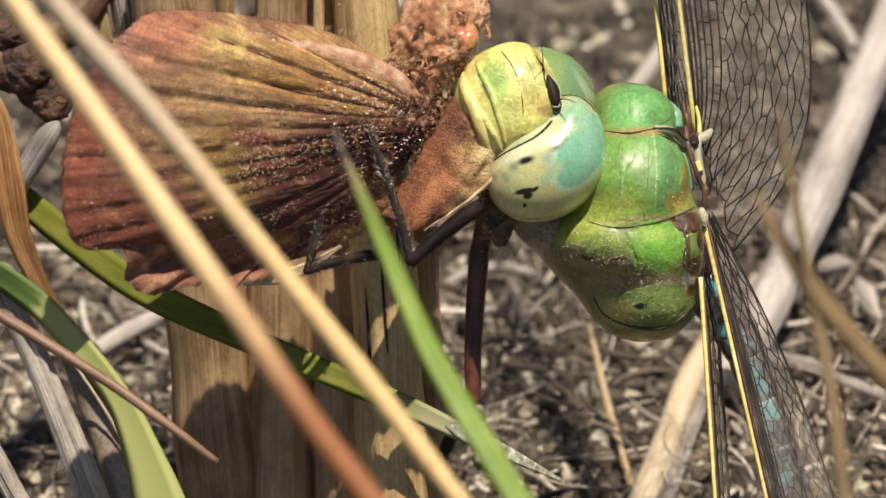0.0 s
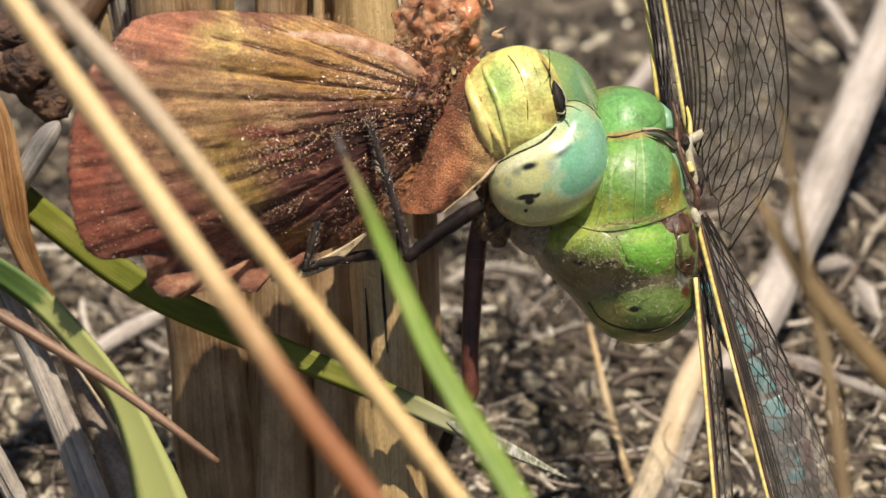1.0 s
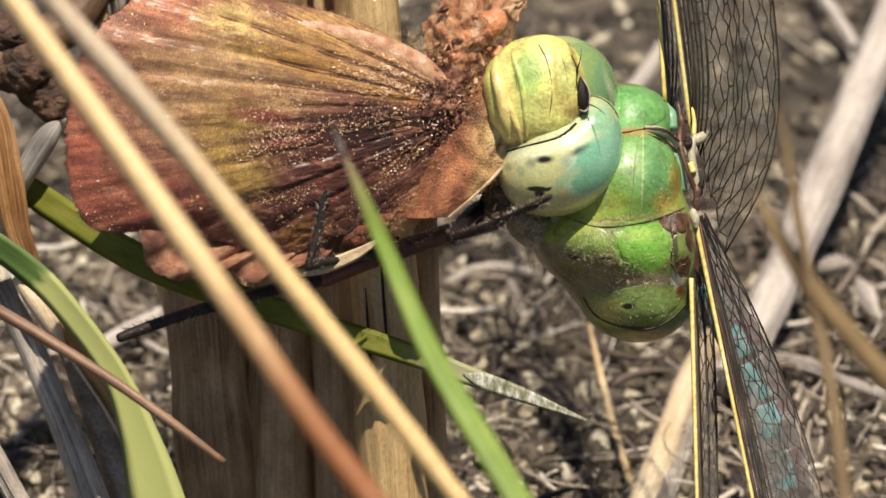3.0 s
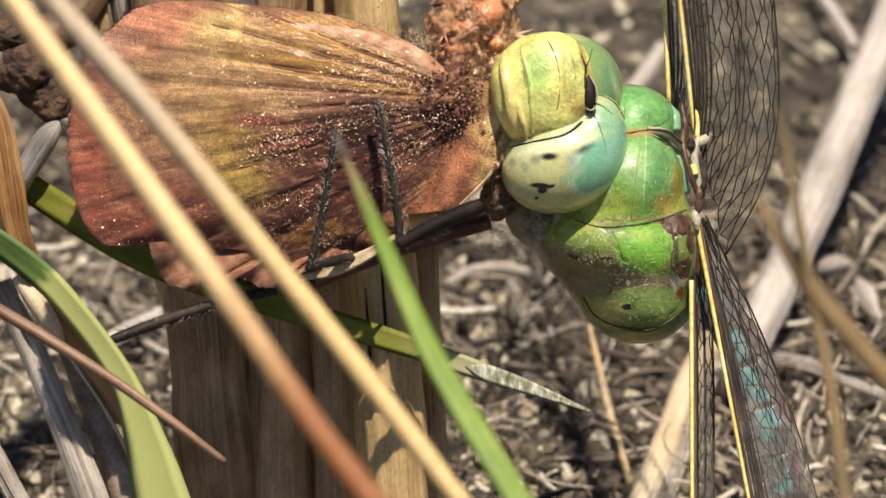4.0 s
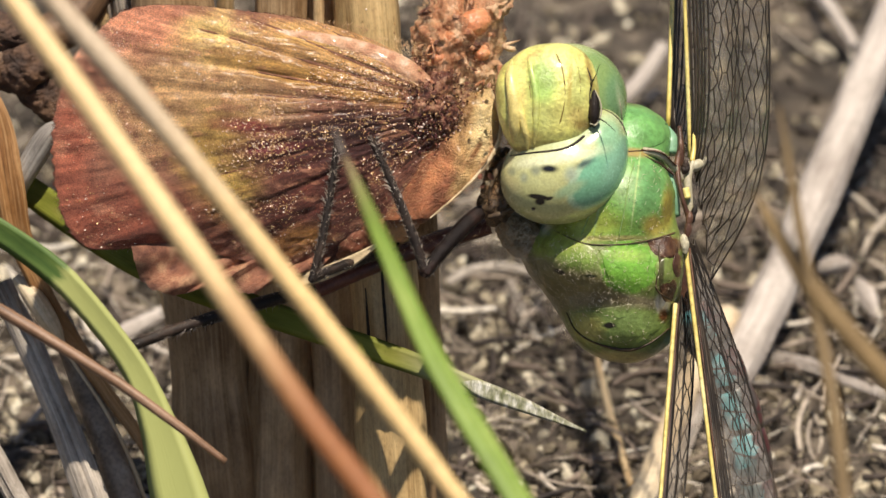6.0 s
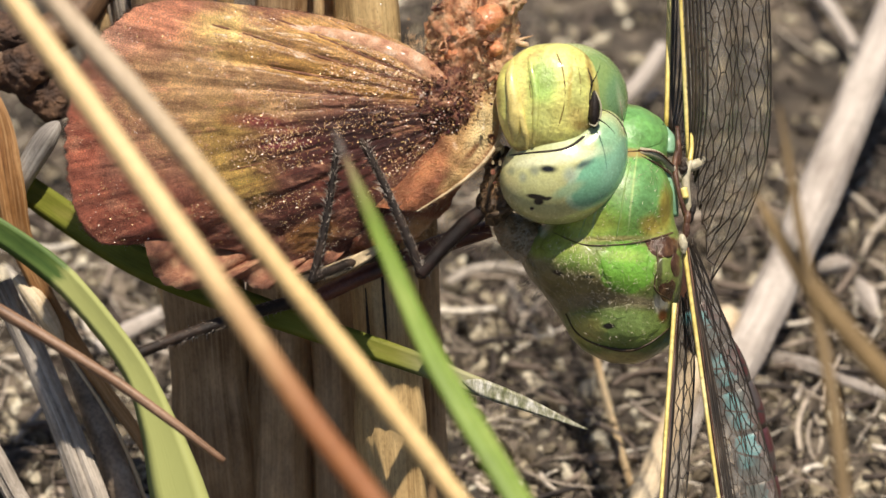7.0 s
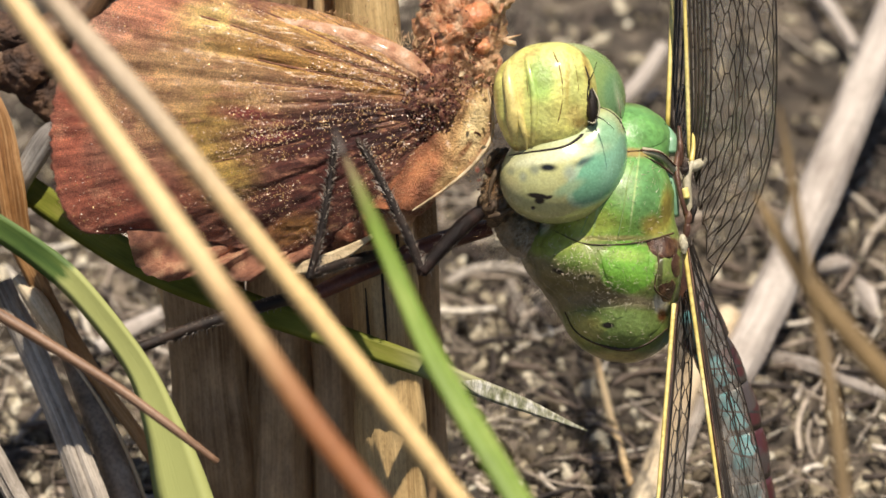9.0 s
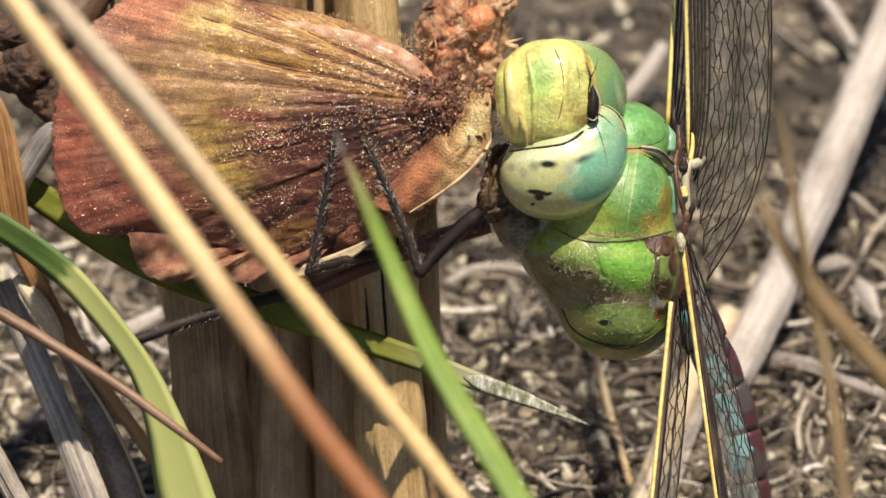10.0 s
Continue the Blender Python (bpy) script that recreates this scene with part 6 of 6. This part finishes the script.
def motions():
    body_rows = moved(BODY_AT, [(0, -0.26, 0.40, 0, -0.2, 5.9, 3.0), (0.5, -0.70, 0.36, 0, -0.3, 4.0, 5.4), (1, -0.46, 0.38, 0, -0.1, 2.8, 5.1), (1.5, 0.05, 0.31, 0, -0.4, 3.2, 3.4), (2, -1.04, 0.38, 0, -0.6, 0.0, 3.6), (2.5, -0.52, 0.37, 0, -0.7, 0.4, 2.9), (4, -0.11, 0.16, 0, -1.1, 0.5, 1.1), (4.5, 0.00, 0.00, 0, 0.0, 0.0, 0.0), (5, -0.78, -0.94, 0, -0.9, -0.4, -2.6), (5.5, -0.52, -1.19, 0, -0.6, -0.6, -3.3), (7, -0.55, -1.22, 0, -1.0, -1.9, -2.3), (7.5, -0.54, -1.19, 0, -0.4, -1.2, -3.4), (8, -0.74, -1.13, 0, -0.8, -1.8, -3.3), (8.5, -0.57, -1.29, 0, -0.9, -1.5, -3.2), (9, -0.58, -1.19, 0, -0.5, -1.0, -3.3), (9.5, -0.59, -1.27, 0, -0.9, -1.7, -3.0), (10, -0.64, -1.15, 0, -1.0, -1.6, -4.0)])
    walk(DRAGONFLY, body_rows)
    walk(HEAD, [(t, pose(x * MM, y * MM, z * MM, rx, ry, rz)) for t, x, y, z, rx, ry, rz in (
        (0, -8.57, 2.81, 6.17, -11.3, -10.7, 12.1), (0.5, -7.96, 2.75, 6.48, -9.8, -11.0, 9.6), (1, -7.80, 2.84, 6.63, -8.1, -7.1, 7.6), (1.5, -7.81, 2.84, 6.60, -6.4, -3.8, 6.1), (2, -7.03, 3.11, 7.03, -5.8, -3.8, 3.3), (2.5, -7.07, 2.93, 6.99, -2.7, -3.3, 2.3), (4, -7.01, 3.03, 7.00, -0.8, -0.7, 0.3), (4.5, -6.85, 3.17, 7.00, -0.0, -0.0, 0.0), (5, -6.49, 3.12, 7.09, 1.2, -2.0, 0.8), (5.5, -6.68, 3.18, 7.11, 0.4, 0.1, 1.1), (7, -6.44, 3.31, 7.27, 1.3, 1.5, -1.0), (7.5, -6.57, 3.25, 7.17, 0.4, 0.5, 0.7), (8, -6.29, 3.23, 7.25, 0.7, 2.5, -0.5), (8.5, -6.46, 3.31, 7.23, 1.5, 2.4, 0.2), (9, -6.62, 3.29, 7.14, -0.2, 0.6, 1.7), (9.5, -6.51, 3.31, 7.25, 0.2, 0.8, 1.0), (10, -6.51, 3.30, 7.24, 0.6, 1.0, 1.7))])
    walk(MOTH, moved(MOTH_AT, [(0, -2.6, -0.5, 0, 15, 30, -0.5), (0.5, -2.4, -0.45, 0, 15, 31, 0.5), (1, -1.9, 0.7, 0, 13, 25, 4.5), (1.5, -2.1, 0.6, 0, 12, 25.5, 3.5), (2, -2.3, 0.8, 0, 9, 25, 3.4), (2.5, -1.0, -0.1, 0, 5, 20.5, -1.5), (4, -0.11, 0.46, 0, 0, 0.4, 0.8), (4.5, 0.00, 0.00, 0, 0.0, 0.0, 0.0), (5, -1.1, -0.09, 0, 0.0, 8, -0.5), (5.5, -1.27, -0.11, 0, 0, 4.7, -0.2), (7, -0.2, 0.18, 0, 0.3, 1.1, -0.3), (7.5, -0.64, 0.37, 0, 0, 0.0, -0.3), (8, -0.65, -0.07, 0, 0.1, 1.0, -1.7), (8.5, -0.7, 0.57, 0, 0, 3, -0.9), (9, -1.03, 0.34, 0, 0, 1.8, -1.7), (9.5, -1.2, 0.07, 0, 0, 1.0, -2.4), (10, -0.9, 0.15, 0, 0.0, 1, -2.0)]))
    # the flap sags and the hindwings open and close a little
    walk(FLAP[0], [(t, Matrix.Translation(((FLAP_AT[0] - MOTH_AT[0]) * UNIT, (MOTH_AT[1] - FLAP_AT[1]) * UNIT, 0)) @ pose(x * MM, y * MM, z * MM, 0, ry, rz)) for t, x, y, z, ry, rz in (
        (0, 0.7, 0.3, 3.2, -24, -4), (0.5, 0.5, 0.3, 3.2, -24, -4), (1, 0.6, 0, 3, -22, -4), (1.5, 0.7, 0, 3, -22, -4), (2.0, -0.2, 0, 2.8, -22, -6), (2.5, 0.2, 0, 2.2, -17, -2), (4, 0, 0, 0, 0, 0), (4.5, 0, 0, 0, 0, 0), (5, -0.2, -0.1, 0, 0, -5), (5.5, 0, 0, 0, 0, 0), (7, -0.6, -0.4, 0, 0, -11), (7.5, -0.3, -0.4, 0, 0, -8), (8, -0.6, -0.5, 0, 0, -12), (9, -0.3, -0.4, 0, 0, -8), (10, -0.4, -0.4, 0, 0, -9))])
    root = WORLD_OF[DRAGONFLY.name].inverted() @ WORLD_OF[WINGS["hind_far"].name]
    walk(WINGS["hind_far"], [(t, root @ pose(0, 0, 0, 0, ry, 0)) for t, ry in (
        (0, 34), (0.5, 26), (1, 19), (1.5, 26), (2, 8), (2.5, 8), (4, 5), (4.5, 0), (5, 0), (5.5, 0), (7, 4), (7.5, 6), (8, 4), (9, 5), (10, 2))])
    root = WORLD_OF[DRAGONFLY.name].inverted() @ WORLD_OF[WINGS["hind_near"].name]
    walk(WINGS["hind_near"], [(t, root @ pose(0, 0, 0, 0, ry, 0)) for t, ry in ((0, -5), (2.5, -3), (4.5, 0), (5.5, 2), (7, 5), (8.5, 7), (9, 11), (10, 14))])
    # legs
    hip, low, held = (858, 392, -5), ((838, 700, -6), (770, 850, -15)), ((560, 500, -4), (215, 606, 0.5))
    step_leg("back", body_rows, [(0, hip, *low), (1.0, (852, 385, -5), (834, 690, -6), (768, 845, -15)), (1.6, (864, 388, -5), (845, 690, -6), (775, 850, -15)), (1.9, (850, 390, -5), (830, 690, -6), (765, 850, -15)),
                                 (2.0, hip, *held), (4.5, hip, *held), (5.5, (858, 400, -5), (565, 508, -4), (230, 608, 0.5)), (10, (858, 400, -5), (565, 508, -4), (220, 612, 0.5))])
    rows = []
    for t, ka, kb, ta, tb, tc in ((0, 725, 465, 650, 240, 3.4), (1, 709, 465, 640, 240, 3.4), (1.5, 745, 486, 640, 250, 3.4), (1.8, 764, 517, 680, 226, 3.4), (2, 737, 469, 640, 240, 3.4), (2.2, 783, 517, 615, 247, 3.4), (2.5, 735, 480, 671, 247, 3.4),
                                  (2.6, 780, 430, 880, 330, 9), (2.7, 805, 395, 943, 494, 5), (3.1, 790, 440, 860, 340, 9), (3.5, 800, 510, 700, 300, 3.4), (3.8, 800, 525, 684, 304, 3.4), (4, 709, 431, 678, 252, 3.4), (4.2, 690, 445, 620, 280, 3.4), (4.5, 817, 425, 743, 180, 3.4), (4.8, 868, 509, 705, 351, 3.4), (5, 690, 440, 657, 256, 3.4),
                                  (5.5, 806, 517, 701, 254, 3.4), (5.7, 758, 486, 663, 243, 3.4), (6.8, 745, 483, 640, 243, 3.4), (7.3, 745, 483, 640, 243, 3.4), (7.4, 780, 440, 880, 320, 9), (7.5, 830, 400, 978, 522, 4), (7.6, 752, 490, 667, 226, 8), (8, 743, 483, 630, 245, 3.4), (8.5, 745, 485, 645, 243, 3.4), (9, 747, 480, 632, 245, 3.4), (10, 742, 483, 640, 240, 3.4)):
        rows.append((t, (850, 365, 0.5) if t < 4.9 else (846, 378, 0.5), (ka, kb, 3.2), (ta, tb, tc)))
    step_leg("near", body_rows, rows)
    step_leg("grip", body_rows, [(t, (680, 450, -2), (548 + d, 484 + e, 2.4), (592 + d, 245 + e, 2.6)) for t, d, e in (
        (0, -8, -4), (1, -15, -8), (2, -6, 0), (2.5, -8, -10), (4, 0, -10), (4.5, 12, -8), (5, 2, 0), (5.5, 5, 10), (7, 5, 10), (7.5, -5, -8), (8, -4, -2), (9, 0, 4), (10, -4, -2))])
    # grass that the insects pull about
    walk(LONG_BLADE, [(t, basis(-40 + dx, 262 + dy, -5) @ pose(0, 0, 0, 0, ry, rz)) for t, dx, dy, ry, rz in (
        (0, 6, 22, 0, -5.3), (1, 6, 20, 0, -5.0), (1.9, 6, 20, 0, -4.8), (2.1, 3, 8, 0, -1.2), (2.5, 0, 5, 0, -0.7), (4, 0, 0, 0, 0.3), (4.5, 0, 0, 0, 0.0), (5, 0, 0, 0, -1.0), (5.5, 2, 2, 0, -1.4), (7.5, 3, 4, 0, -1.1), (9, 3, 3, 0, -1.3), (10, 3, 2, 0, -0.8))])
    walk(WIDE_LEAF, [(t, basis(dx, 430 + dy, 3) @ pose(0, 0, 0, 0, 0, rz)) for t, dx, dy, rz in (
        (0, -20, 48, 2.4), (1, -16, 44, 2.2), (1.9, -18, 44, 1.8), (2.1, -20, 7, -0.3), (2.5, -18, 2, 0), (4, -6, 0, 0), (4.5, 0, 0, 0), (5, 10, -2, 0.4), (5.5, 20, -4, 0.6), (7, 20, -4, 0.6), (8, 24, -5, 0.6), (9, 27, -6, 0.6), (10, 30, -8, 0.6))])
    walk(THIN_STEM, [(t, basis(dx, 546 + dy, 9)) for t, dx, dy in (
        (0, -15, 1), (1, -14, 1), (2, -11, 1), (2.5, -5, 1), (4, -2, 0), (4.5, 0, 0), (5.5, 0, 0), (7, -3, -1), (8, -6, -1), (9, -14, 1), (9.5, -5, -1), (10, -8, 1))])


# ---- build ----
ground()
litter()
reeds()
side_sticks()
THIN_STEM = near_straws()
upright_blade()
WIDE_LEAF = wide_leaf()
LONG_BLADE = long_blade()
DRAGONFLY, HEAD = dragonfly()
MOTH = moth()
motions()
